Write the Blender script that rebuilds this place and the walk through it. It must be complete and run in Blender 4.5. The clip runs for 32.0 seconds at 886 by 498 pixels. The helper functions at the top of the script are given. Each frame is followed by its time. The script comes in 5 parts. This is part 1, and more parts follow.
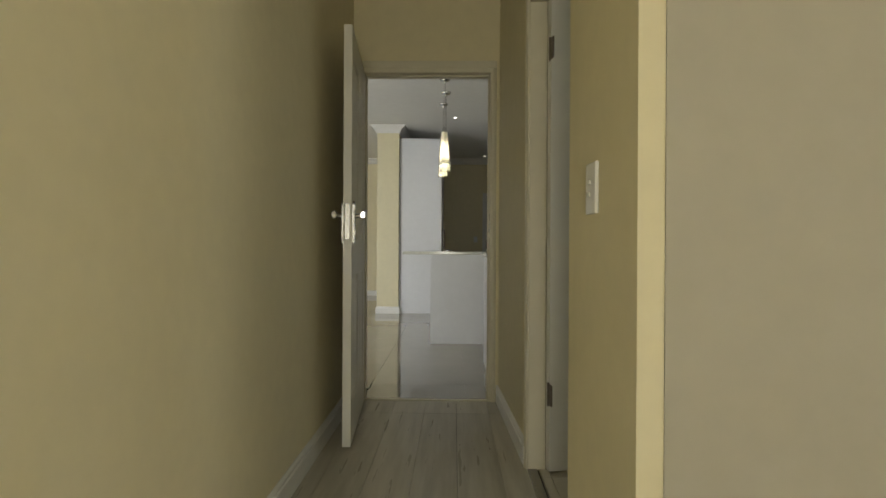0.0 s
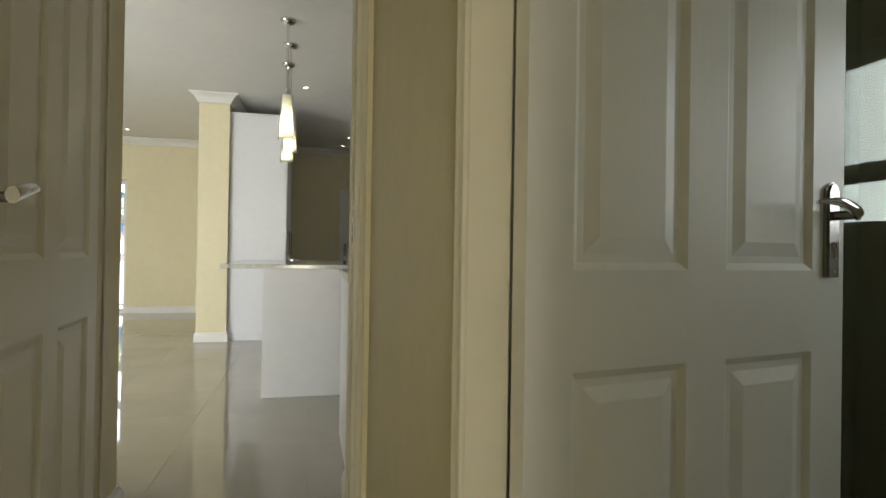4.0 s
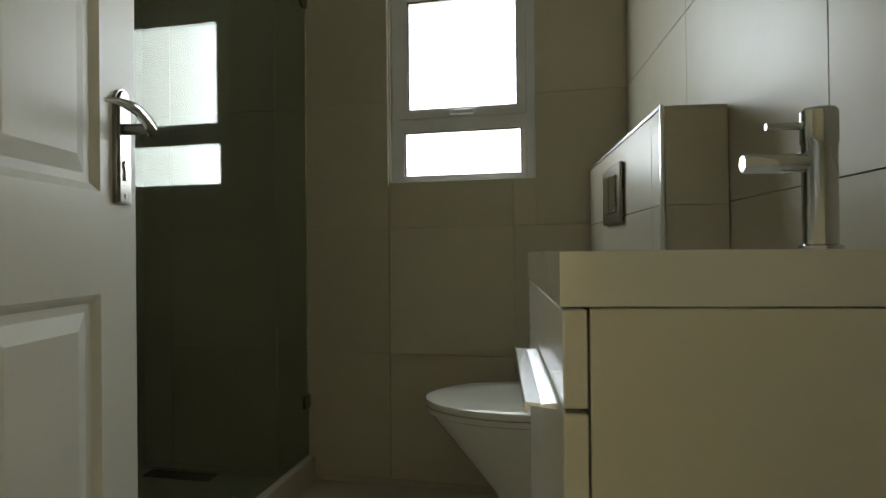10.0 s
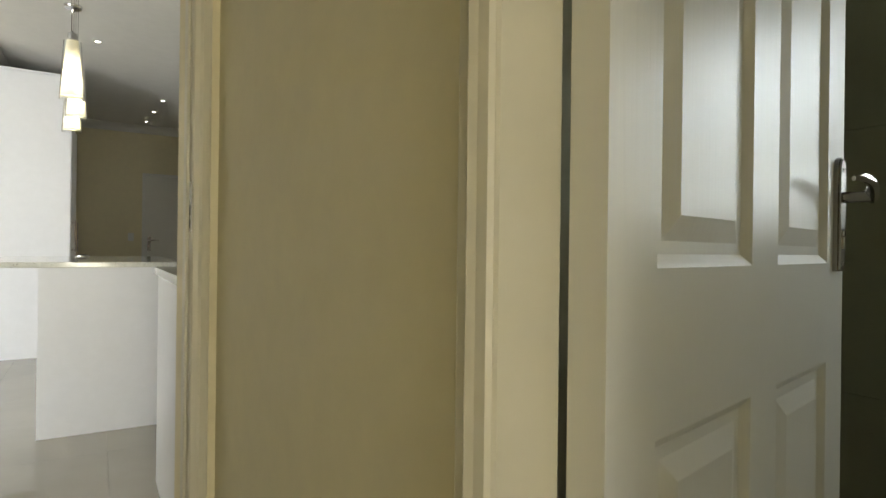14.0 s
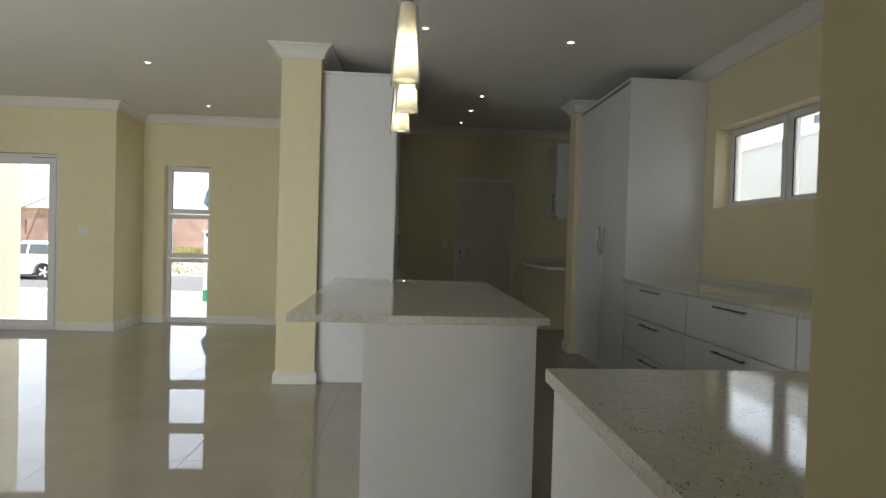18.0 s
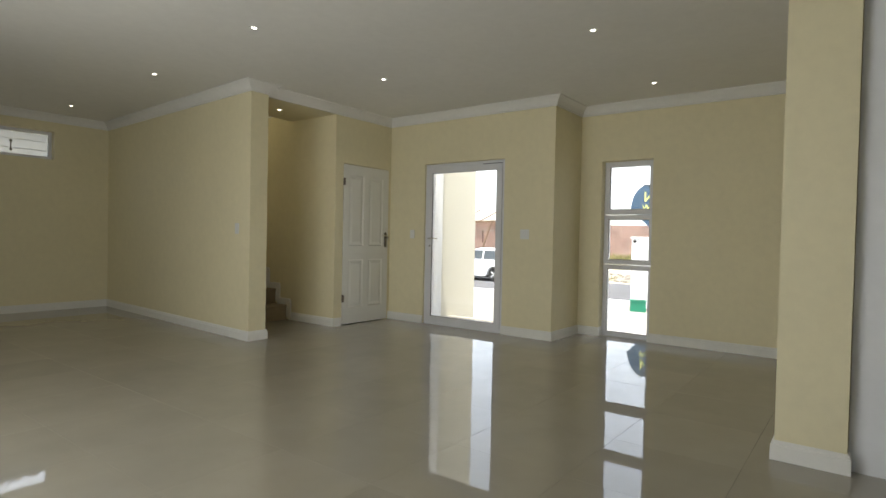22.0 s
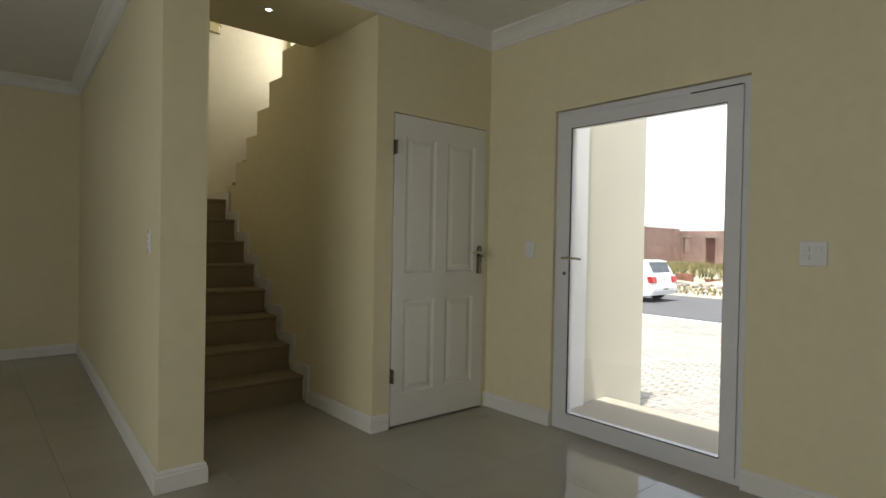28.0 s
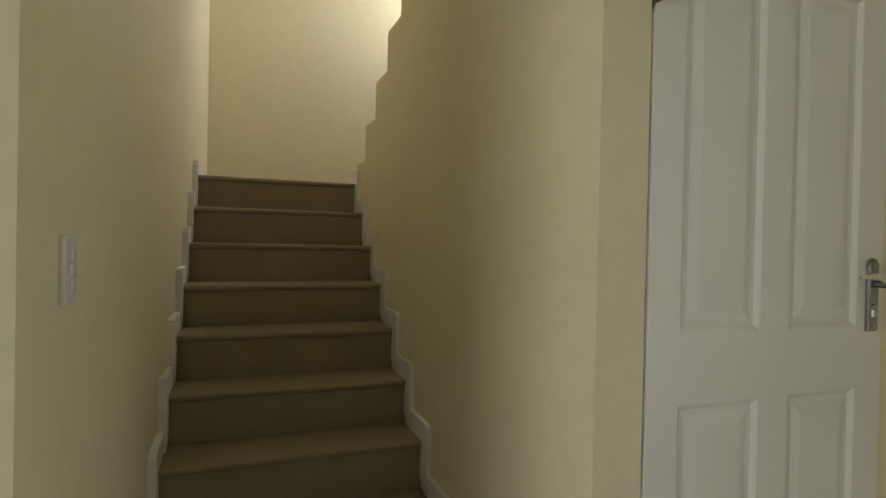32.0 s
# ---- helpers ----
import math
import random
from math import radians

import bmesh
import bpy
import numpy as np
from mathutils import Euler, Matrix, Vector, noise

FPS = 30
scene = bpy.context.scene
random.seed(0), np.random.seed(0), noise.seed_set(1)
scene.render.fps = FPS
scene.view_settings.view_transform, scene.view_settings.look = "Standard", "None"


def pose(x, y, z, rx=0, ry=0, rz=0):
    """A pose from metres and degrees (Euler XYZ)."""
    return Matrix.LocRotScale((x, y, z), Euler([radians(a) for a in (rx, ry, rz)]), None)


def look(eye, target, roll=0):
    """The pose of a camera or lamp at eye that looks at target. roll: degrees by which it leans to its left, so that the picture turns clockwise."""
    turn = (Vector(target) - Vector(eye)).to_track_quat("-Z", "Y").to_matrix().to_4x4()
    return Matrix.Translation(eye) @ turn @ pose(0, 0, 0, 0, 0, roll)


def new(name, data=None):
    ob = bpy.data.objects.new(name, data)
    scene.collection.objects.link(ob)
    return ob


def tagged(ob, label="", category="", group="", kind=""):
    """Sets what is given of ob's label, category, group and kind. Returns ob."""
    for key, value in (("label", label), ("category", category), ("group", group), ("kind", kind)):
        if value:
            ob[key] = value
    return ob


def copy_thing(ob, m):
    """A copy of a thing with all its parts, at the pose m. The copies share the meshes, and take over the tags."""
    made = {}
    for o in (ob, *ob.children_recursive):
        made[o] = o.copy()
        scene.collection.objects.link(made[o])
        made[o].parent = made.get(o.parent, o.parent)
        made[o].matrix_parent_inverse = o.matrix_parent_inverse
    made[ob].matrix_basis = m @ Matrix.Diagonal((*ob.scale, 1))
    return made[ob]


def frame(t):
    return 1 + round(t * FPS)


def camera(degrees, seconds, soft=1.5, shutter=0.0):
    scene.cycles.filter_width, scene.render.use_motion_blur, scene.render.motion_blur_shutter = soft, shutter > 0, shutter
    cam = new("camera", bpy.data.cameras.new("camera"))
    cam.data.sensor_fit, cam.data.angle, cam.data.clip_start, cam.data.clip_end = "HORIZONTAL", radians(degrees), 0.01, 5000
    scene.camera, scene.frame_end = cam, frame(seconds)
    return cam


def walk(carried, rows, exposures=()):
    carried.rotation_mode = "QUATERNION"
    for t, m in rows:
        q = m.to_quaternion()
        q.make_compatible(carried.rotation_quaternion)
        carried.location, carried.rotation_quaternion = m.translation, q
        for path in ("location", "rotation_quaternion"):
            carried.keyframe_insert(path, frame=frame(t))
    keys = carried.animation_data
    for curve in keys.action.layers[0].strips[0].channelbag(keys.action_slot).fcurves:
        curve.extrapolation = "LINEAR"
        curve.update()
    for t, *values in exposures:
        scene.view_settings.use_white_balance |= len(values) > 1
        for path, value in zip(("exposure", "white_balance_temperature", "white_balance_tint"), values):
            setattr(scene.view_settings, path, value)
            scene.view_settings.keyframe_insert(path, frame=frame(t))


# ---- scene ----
cam = camera(76.5, 32.0)
PATH = [
    (0, (0.633, -3.634, 0.968), (0.593, -1.634, 0.964), 0.3),
    (0.5, (0.647, -3.389, 0.975), (0.604, -1.389, 0.975), 0.3),
    (1, (0.638, -3.151, 0.984), (0.592, -1.152, 0.982), 0.3),
    (1.5, (0.598, -2.912, 0.999), (0.548, -0.913, 0.997), 0.3),
    (2, (0.598, -2.700, 0.998), (0.548, -0.700, 0.997), 0.3),
    (2.5, (0.610, -2.478, 1.001), (0.580, -0.478, 1.004), 0.4),
    (4.5, (0.758, -1.987, 1.041), (1.508, -0.133, 1.057), 0.7),
    (5, (0.808, -1.931, 1.035), (1.864, -0.233, 1.054), 0.3),
    (5.5, (0.832, -1.903, 1.031), (2.155, -0.403, 1.021), 0.4),
    (6, (0.880, -1.865, 0.987), (2.477, -0.660, 1.000), -0.4),
    (6.5, (0.919, -1.848, 0.945), (2.666, -0.874, 0.954), -0.4),
    (7, (0.963, -1.833, 0.904), (2.795, -1.031, 0.910), -0.6),
    (7.5, (0.997, -1.834, 0.879), (2.881, -1.162, 0.883), -0.7),
    (8, (1.027, -1.840, 0.877), (2.947, -1.278, 0.880), -0.7),
    (8.5, (1.022, -1.842, 0.878), (2.961, -1.354, 0.882), -0.8),
    (9, (1.008, -1.842, 0.881), (2.959, -1.401, 0.887), -0.7),
    (9.5, (0.984, -1.843, 0.888), (2.941, -1.431, 0.895), -0.7),
    (10, (0.938, -1.837, 0.902), (2.896, -1.432, 0.912), -0.6),
    (10.5, (0.900, -1.832, 0.911), (2.853, -1.401, 0.924), -0.4),
    (11, (0.860, -1.834, 0.941), (2.782, -1.281, 0.958), -0.3),
    (11.5, (0.833, -1.822, 0.965), (2.690, -1.078, 0.987), -0.2),
    (12, (0.788, -1.801, 0.981), (2.528, -0.815, 1.005), -0.2),
    (12.5, (0.755, -1.762, 0.996), (2.347, -0.551, 1.014), 0.1),
    (13, (0.727, -1.701, 1.007), (2.130, -0.276, 1.021), 0.3),
    (13.5, (0.706, -1.649, 1.022), (1.928, -0.065, 1.019), 0.3),
    (14, (0.662, -1.566, 1.026), (1.708, 0.139, 1.025), 0.7),
    (14.5, (0.610, -1.454, 1.048), (1.485, 0.344, 1.039), 0.7),
    (15, (0.540, -1.315, 1.073), (1.246, 0.557, 1.058), 0.7),
    (15.5, (0.544, -1.172, 1.106), (1.118, 0.744, 1.087), 0.8),
    (17.5, (0.547, -0.300, 1.212), (0.769, 1.688, 1.177), 1.6),
    (18, (0.549, -0.067, 1.220), (0.677, 1.929, 1.184), 1.6),
    (18.5, (0.484, 0.153, 1.194), (0.490, 2.153, 1.162), 1.6),
    (19, (0.410, 0.333, 1.198), (0.282, 2.329, 1.167), 1.6),
    (19.5, (0.343, 0.455, 1.205), (0.068, 2.436, 1.171), 1.6),
    (20, (0.270, 0.552, 1.235), (-0.227, 2.489, 1.193), 1.4),
    (20.5, (0.215, 0.634, 1.260), (-0.512, 2.496, 1.210), 1.3),
    (21, (0.147, 0.802, 1.211), (-0.838, 2.542, 1.167), 1.1),
    (21.5, (0.006, 0.948, 1.164), (-1.110, 2.608, 1.124), 1.2),
    (22, (-0.133, 1.124, 1.147), (-1.338, 2.720, 1.105), 1.2),
    (22.5, (-0.287, 1.331, 1.184), (-1.577, 2.859, 1.132), 1.1),
    (23, (-0.507, 1.512, 1.182), (-1.883, 2.963, 1.131), 1.2),
    (23.5, (-0.754, 1.675, 1.172), (-2.165, 3.092, 1.125), 1.2),
    (24, (-0.948, 1.900, 1.171), (-2.386, 3.289, 1.128), 1.2),
    (24.5, (-1.123, 2.132, 1.159), (-2.581, 3.500, 1.126), 1.2),
    (25, (-1.329, 2.379, 1.152), (-2.797, 3.737, 1.127), 1.3),
    (25.5, (-1.489, 2.624, 1.147), (-2.963, 3.976, 1.128), 1.2),
    (27.5, (-2.247, 3.672, 1.213), (-3.747, 4.995, 1.192), 1.2),
    (28, (-2.463, 3.907, 1.222), (-3.978, 5.213, 1.196), 1.1),
    (28.5, (-2.690, 4.129, 1.247), (-4.237, 5.396, 1.217), 1.0),
    (29, (-2.894, 4.371, 1.251), (-4.488, 5.578, 1.225), 1.1),
    (29.5, (-3.077, 4.537, 1.249), (-4.728, 5.665, 1.224), 1.0),
    (30, (-3.363, 4.661, 1.238), (-5.062, 5.715, 1.217), 1.0),
    (30.5, (-3.603, 4.803, 1.224), (-5.343, 5.790, 1.204), 1.1),
    (31, (-3.850, 4.941, 1.225), (-5.643, 5.828, 1.205), 1.2),
    (31.5, (-4.111, 5.024, 1.226), (-5.948, 5.814, 1.206), 1.2),
    (32, (-4.376, 5.122, 1.214), (-6.246, 5.832, 1.196), 1.2),
]
walk(cam, [(t, look(eye, target, roll)) for t, eye, target, roll in PATH], [(0, 2.3), (1, 2.6), (2, 3.02), (4, 2.95), (5, 2.75), (6, 2.75), (7, 3.05), (8, 3.35), (11, 3.3), (13, 3.25), (15, 3.4), (18, 2.15), (21, 1.95), (23, 1.95), (25, 1.75), (28, 1.5), (29, 1.05), (30, 1.0), (31, 1.45), (32, 2.15)])

# ---------------------------------------------------------------- sky, sun and exposure
world = bpy.data.worlds.new("world")
scene.world = world
world.use_nodes = True
sky = world.node_tree.nodes.new("ShaderNodeTexSky")
sky.sky_type, sky.sun_disc = "NISHITA", False
SUN_EL, SUN_AZ = 76.5, 160.0
sky.sun_elevation, sky.sun_rotation = radians(SUN_EL), radians(SUN_AZ)
sky.air_density, sky.dust_density, sky.ozone_density = 1.0, 1.5, 0.6
back = world.node_tree.nodes["Background"]
back.inputs["Strength"].default_value = 0.15
haze = world.node_tree.nodes.new("ShaderNodeHueSaturation")
haze.inputs["Saturation"].default_value = 0.35
world.node_tree.links.new(sky.outputs["Color"], haze.inputs["Color"])
world.node_tree.links.new(haze.outputs["Color"], back.inputs["Color"])
sun = new("sun", bpy.data.lights.new("sun", "SUN"))
sun.data.energy, sun.data.angle, sun.data.color = 2.75, radians(0.8), (1.0, 0.95, 0.87)
sun.matrix_basis = look((0, 0, 0), (-math.sin(radians(SUN_AZ)) * math.cos(radians(SUN_EL)), -math.cos(radians(SUN_AZ)) * math.cos(radians(SUN_EL)), -math.sin(radians(SUN_EL))))



def daylight(name, m, w, h, watts, color=(1.0, 0.97, 0.92)):
    """The sky's light in a window's opening, shining along the lamp's own -z."""
    d = bpy.data.lights.new(name, "AREA")
    d.shape, d.size, d.size_y, d.energy, d.color = "RECTANGLE", w, h, watts, color
    ob = new(name, d)
    ob.matrix_basis = m
    return ob


daylight("daylight_patio_door", pose(-3.0, 0.30, 1.05, 90, 0, 0), 2.7, 2.0, 19.0, (0.945, 0.965, 0.95))
# fill lamp for the corridor, in a window added out of view
daylight("added_passage_fill", pose(4.215, -4.3, 1.5, 0, 90, 0), 1.1, 1.7, 2.7, (1.0, 0.95, 0.70))
# second fill lamp, shining up the corridor from an added glass door
daylight("added_corridor_fill", pose(0.5, -6.215, 1.05, 90, 0, 0), 0.65, 1.9, 4.8, (1.0, 0.95, 0.78))
daylight("daylight_bathroom_upper", pose(3.051, -1.4765, 1.665, 0, 90, 0), 0.425, 0.422, 0.34, (0.90, 1.0, 0.98))
daylight("daylight_bathroom_lower", pose(3.051, -1.4765, 1.281, 0, 90, 0), 0.170, 0.450, 0.18, (0.90, 1.0, 0.98))
for x in (-8.7515, -8.2485):
    daylight("daylight_stair", pose(x, 7.074, 3.65, -90, 0, 0), 0.39, 1.19, 2.9, (1.0, 0.97, 0.96))

# ---------------------------------------------------------------- helpers for meshes
def emit(name, bm, mat, parent=None, label="", loc=None):
    me = bpy.data.meshes.new(name)
    bmesh.ops.recalc_face_normals(bm, faces=bm.faces)
    bm.to_mesh(me)
    bm.free()
    me.materials.append(mat)
    ob = new(name, me)
    if loc is not None:
        ob.location = loc
    if parent is not None:
        ob.parent = parent
    if label:
        ob["label"] = label
    return ob


def part(name, bm, mat, parent, label=""):
    return emit(name, bm, mat, parent, label)


def thing(name, bm, mat, label, category, group="", kind=""):
    return tagged(emit(name, bm, mat), label, category, group, kind)


def holder(name, m, label, category, group="", kind=""):
    ob = new(name)
    ob.empty_display_size = 0.1
    ob.matrix_basis = m
    return tagged(ob, label, category, group, kind)


def smooth(ob, angle=40):
    me = ob.data
    for p in me.polygons:
        p.use_smooth = True
    bm = bmesh.new()
    bm.from_mesh(me)
    for e in bm.edges:
        if len(e.link_faces) == 2 and e.calc_face_angle(0) > radians(angle):
            e.smooth = False
    bm.to_mesh(me)
    bm.free()
    return ob


def box(bm, x0, x1, y0, y1, z0, z1, bev=0.0, seg=1):
    vs = [bm.verts.new((x, y, z)) for z in (z0, z1) for y in (y0, y1) for x in (x0, x1)]
    fs = [bm.faces.new([vs[i] for i in q]) for q in ((0, 2, 3, 1), (4, 5, 7, 6), (0, 1, 5, 4), (2, 6, 7, 3), (0, 4, 6, 2), (1, 3, 7, 5))]
    if bev:
        es = list({e for f in fs for e in f.edges})
        bmesh.ops.bevel(bm, geom=es, offset=bev, segments=seg, affect="EDGES", profile=0.5)
    return bm


def B(*a, bev=0.0, seg=1):
    return box(bmesh.new(), *a, bev=bev, seg=seg)


def lathe(bm, prof, c=(0, 0, 0), seg=24, axis="z", cap=True):
    """Turns a profile of (radius, height) round an axis through c."""
    def put(r, h, a):
        u, v = r * math.cos(a), r * math.sin(a)
        p = {"z": (u, v, h), "x": (h, u, v), "y": (u, h, v)}[axis]
        return (c[0] + p[0], c[1] + p[1], c[2] + p[2])
    rings = [[bm.verts.new(put(r, h, 2 * math.pi * i / seg)) for i in range(seg)] for r, h in prof]
    for a, b in zip(rings, rings[1:]):
        for i in range(seg):
            j = (i + 1) % seg
            bm.faces.new((a[i], a[j], b[j], b[i]))
    if cap:
        bm.faces.new(rings[0][::-1])
        bm.faces.new(rings[-1])
    return bm


def L(prof, c=(0, 0, 0), seg=24, axis="z", cap=True):
    return lathe(bmesh.new(), prof, c, seg, axis, cap)


def prism(bm, pts, a, b, axis="z"):
    """A flat outline of (u, v) drawn out from a to b along an axis: z (x, y), y (x, z), x (y, z)."""
    def put(u, v, w):
        return {"z": (u, v, w), "y": (u, w, v), "x": (w, u, v)}[axis]
    lo = [bm.verts.new(put(u, v, a)) for u, v in pts]
    hi = [bm.verts.new(put(u, v, b)) for u, v in pts]
    n = len(pts)
    bm.faces.new(lo[::-1])
    bm.faces.new(hi)
    for i in range(n):
        j = (i + 1) % n
        bm.faces.new((lo[i], lo[j], hi[j], hi[i]))
    return bm


def tube(bm, pts, r, seg=10):
    """A round bar along points."""
    pts = [Vector(p) for p in pts]
    rings = []
    for i, p in enumerate(pts):
        d = (pts[min(i + 1, len(pts) - 1)] - pts[max(i - 1, 0)]).normalized()
        q = d.to_track_quat("Z", "Y").to_matrix()
        rings.append([bm.verts.new(p + q @ Vector((r * math.cos(2 * math.pi * k / seg), r * math.sin(2 * math.pi * k / seg), 0))) for k in range(seg)])
    for a, b in zip(rings, rings[1:]):
        for k in range(seg):
            j = (k + 1) % seg
            bm.faces.new((a[k], a[j], b[j], b[k]))
    bm.faces.new(rings[0][::-1])
    bm.faces.new(rings[-1])
    return bm


def solid(xs, ys, zs, holes):
    """A block cut by the planes given, without the cells whose middle lies in one of the holes (x0, x1, y0, y1, z0, z1)."""
    bm = bmesh.new()
    n = (len(xs) - 1, len(ys) - 1, len(zs) - 1)

    def full(i, j, k):
        if not (0 <= i < n[0] and 0 <= j < n[1] and 0 <= k < n[2]):
            return False
        x, y, z = (xs[i] + xs[i + 1]) / 2, (ys[j] + ys[j + 1]) / 2, (zs[k] + zs[k + 1]) / 2
        return not any(h[0] < x < h[1] and h[2] < y < h[3] and h[4] < z < h[5] for h in holes)

    seen = {}

    def v(i, j, k):
        if (i, j, k) not in seen:
            seen[i, j, k] = bm.verts.new((xs[i], ys[j], zs[k]))
        return seen[i, j, k]

    for i in range(n[0]):
        for j in range(n[1]):
            for k in range(n[2]):
                if not full(i, j, k):
                    continue
                for d, q in (((-1, 0, 0), ((0, 0, 0), (0, 0, 1), (0, 1, 1), (0, 1, 0))), ((1, 0, 0), ((1, 0, 0), (1, 1, 0), (1, 1, 1), (1, 0, 1))),
                             ((0, -1, 0), ((0, 0, 0), (1, 0, 0), (1, 0, 1), (0, 0, 1))), ((0, 1, 0), ((0, 1, 0), (0, 1, 1), (1, 1, 1), (1, 1, 0))),
                             ((0, 0, -1), ((0, 0, 0), (0, 1, 0), (1, 1, 0), (1, 0, 0))), ((0, 0, 1), ((0, 0, 1), (1, 0, 1), (1, 1, 1), (0, 1, 1)))):
                    if not full(i + d[0], j + d[1], k + d[2]):
                        bm.faces.new([v(i + a, j + b, k + c) for a, b, c in q])
    return bm


def wall(name, x0, x1, y0, y1, z0, z1, mat, openings=(), label=""):
    """A wall with openings (x0, x1, y0, y1, z0, z1), each of which goes through it."""
    xs, ys, zs = {x0, x1}, {y0, y1}, {z0, z1}
    for o in openings:
        xs |= {q for q in o[:2] if x0 < q < x1}
        ys |= {q for q in o[2:4] if y0 < q < y1}
        zs |= {q for q in o[4:] if z0 < q < z1}
    return thing(name, solid(sorted(xs), sorted(ys), sorted(zs), openings), mat, label, "wall", kind="structure")


def sweep(name, pts, prof, mat, label, category="trim", z=0.0, closed=False):
    """A moulding along a line of (x, y), the room on its left. prof: (out from the wall, height)."""
    bm = bmesh.new()
    n = len(pts)
    rings = []
    for i, p in enumerate(pts):
        a = Vector(pts[i - 1]) if (i or closed) else None
        b = Vector(pts[(i + 1) % n]) if (i < n - 1 or closed) else None
        p = Vector(p)
        d0 = (p - a).normalized() if a is not None else (b - p).normalized()
        d1 = (b - p).normalized() if b is not None else d0
        n0, n1 = Vector((-d0.y, d0.x)), Vector((-d1.y, d1.x))
        m = (n0 + n1) / max(1e-6, 1 + n0.dot(n1))
        rings.append([bm.verts.new((p.x + m.x * o, p.y + m.y * o, z + h)) for o, h in prof])
    k = len(prof)
    for i in range(n if closed else n - 1):
        r, s = rings[i], rings[(i + 1) % n]
        for j in range(k):
            bm.faces.new((r[j], r[(j + 1) % k], s[(j + 1) % k], s[j]))
    if not closed:
        bm.faces.new(rings[0])
        bm.faces.new(rings[-1][::-1])
    return thing(name, bm, mat, label, category, kind="structure")


BASE = [(0.001, 0.001), (0.018, 0.001), (0.018, 0.078), (0.013, 0.084), (0.013, 0.094), (0.006, 0.105), (0.001, 0.105)]
CROWN = [(0.001, 0.0), (0.095, 0.0), (0.095, -0.014), (0.082, -0.018), (0.066, -0.030), (0.046, -0.048), (0.032, -0.070), (0.026, -0.084), (0.018, -0.088), (0.018, -0.104), (0.001, -0.108)]

# ---------------------------------------------------------------- materials
def mat_new(name, color, rough=0.5, metal=0.0, spec=0.5, coat=0.0):
    m = bpy.data.materials.new(name)
    m.use_nodes = True
    b = m.node_tree.nodes["Principled BSDF"]
    b.inputs["Base Color"].default_value = (*color, 1)
    b.inputs["Roughness"].default_value = rough
    b.inputs["Metallic"].default_value = metal
    b.inputs["Specular IOR Level"].default_value = spec
    b.inputs["Coat Weight"].default_value = coat
    return m


def node(m, kind, **kw):
    n = m.node_tree.nodes.new(kind)
    for k, v in kw.items():
        n.inputs[k].default_value = v
    return n


def wire(m, a, b):
    m.node_tree.links.new(a, b)


def place(m, scale=(1, 1, 1), obj=False):
    t = m.node_tree.nodes.new("ShaderNodeTexCoord")
    p = m.node_tree.nodes.new("ShaderNodeMapping")
    p.inputs["Scale"].default_value = scale
    if obj:
        wire(m, t.outputs["Object"], p.inputs["Vector"])
    else:
        g = m.node_tree.nodes.new("ShaderNodeNewGeometry")
        wire(m, g.outputs["Position"], p.inputs["Vector"])
    return p.outputs["Vector"]


def vary(m, vec, scale, amount, color, detail=4.0, second=None):
    """Mottles the base colour between color * (1 - amount) and color * (1 + amount), or towards a second colour."""
    n = node(m, "ShaderNodeTexNoise", Scale=scale, Detail=detail, Roughness=0.6)
    wire(m, vec, n.inputs["Vector"])
    r = m.node_tree.nodes.new("ShaderNodeValToRGB")
    r.color_ramp.elements[0].position, r.color_ramp.elements[1].position = 0.3, 0.7
    a = [max(0, c * (1 - amount)) for c in color]
    b = [min(1, c * (1 + amount)) for c in color] if second is None else second
    r.color_ramp.elements[0].color, r.color_ramp.elements[1].color = (*a, 1), (*b, 1)
    wire(m, n.outputs["Fac"], r.inputs["Fac"])
    return r.outputs["Color"]


def mul(m, a, b, fac=1.0, mode="MULTIPLY"):
    x = m.node_tree.nodes.new("ShaderNodeMix")
    x.data_type, x.blend_type = "RGBA", mode
    x.inputs[0].default_value = fac
    wire(m, a, x.inputs[6])
    wire(m, b, x.inputs[7])
    return x.outputs[2]


def bump(m, vec, scale, strength, dist=0.002, detail=3.0, kind="ShaderNodeTexNoise"):
    n = node(m, kind, Scale=scale)
    if kind == "ShaderNodeTexNoise":
        n.inputs["Detail"].default_value = detail
    wire(m, vec, n.inputs["Vector"])
    u = node(m, "ShaderNodeBump", Strength=strength, Distance=dist)
    wire(m, n.outputs[0], u.inputs["Height"])
    wire(m, u.outputs["Normal"], m.node_tree.nodes["Principled BSDF"].inputs["Normal"])


def base(m, socket):
    wire(m, socket, m.node_tree.nodes["Principled BSDF"].inputs["Base Color"])


def rough(m, vec, scale, lo, hi):
    n = node(m, "ShaderNodeTexNoise", Scale=scale, Detail=4.0)
    wire(m, vec, n.inputs["Vector"])
    r = node(m, "ShaderNodeMapRange")
    r.inputs["From Min"].default_value, r.inputs["From Max"].default_value = 0.3, 0.7
    r.inputs["To Min"].default_value, r.inputs["To Max"].default_value = lo, hi
    wire(m, n.outputs["Fac"], r.inputs["Value"])
    wire(m, r.outputs["Result"], m.node_tree.nodes["Principled BSDF"].inputs["Roughness"])


def per_piece(m, color, amount):
    """Tints every piece a little by chance."""
    o = m.node_tree.nodes.new("ShaderNodeObjectInfo")
    r = m.node_tree.nodes.new("ShaderNodeValToRGB")
    r.color_ramp.elements[0].color = (*[c * (1 - amount) for c in color], 1)
    r.color_ramp.elements[1].color = (*[min(1, c * (1 + amount)) for c in color], 1)
    wire(m, o.outputs["Random"], r.inputs["Fac"])
    return r.outputs["Color"]


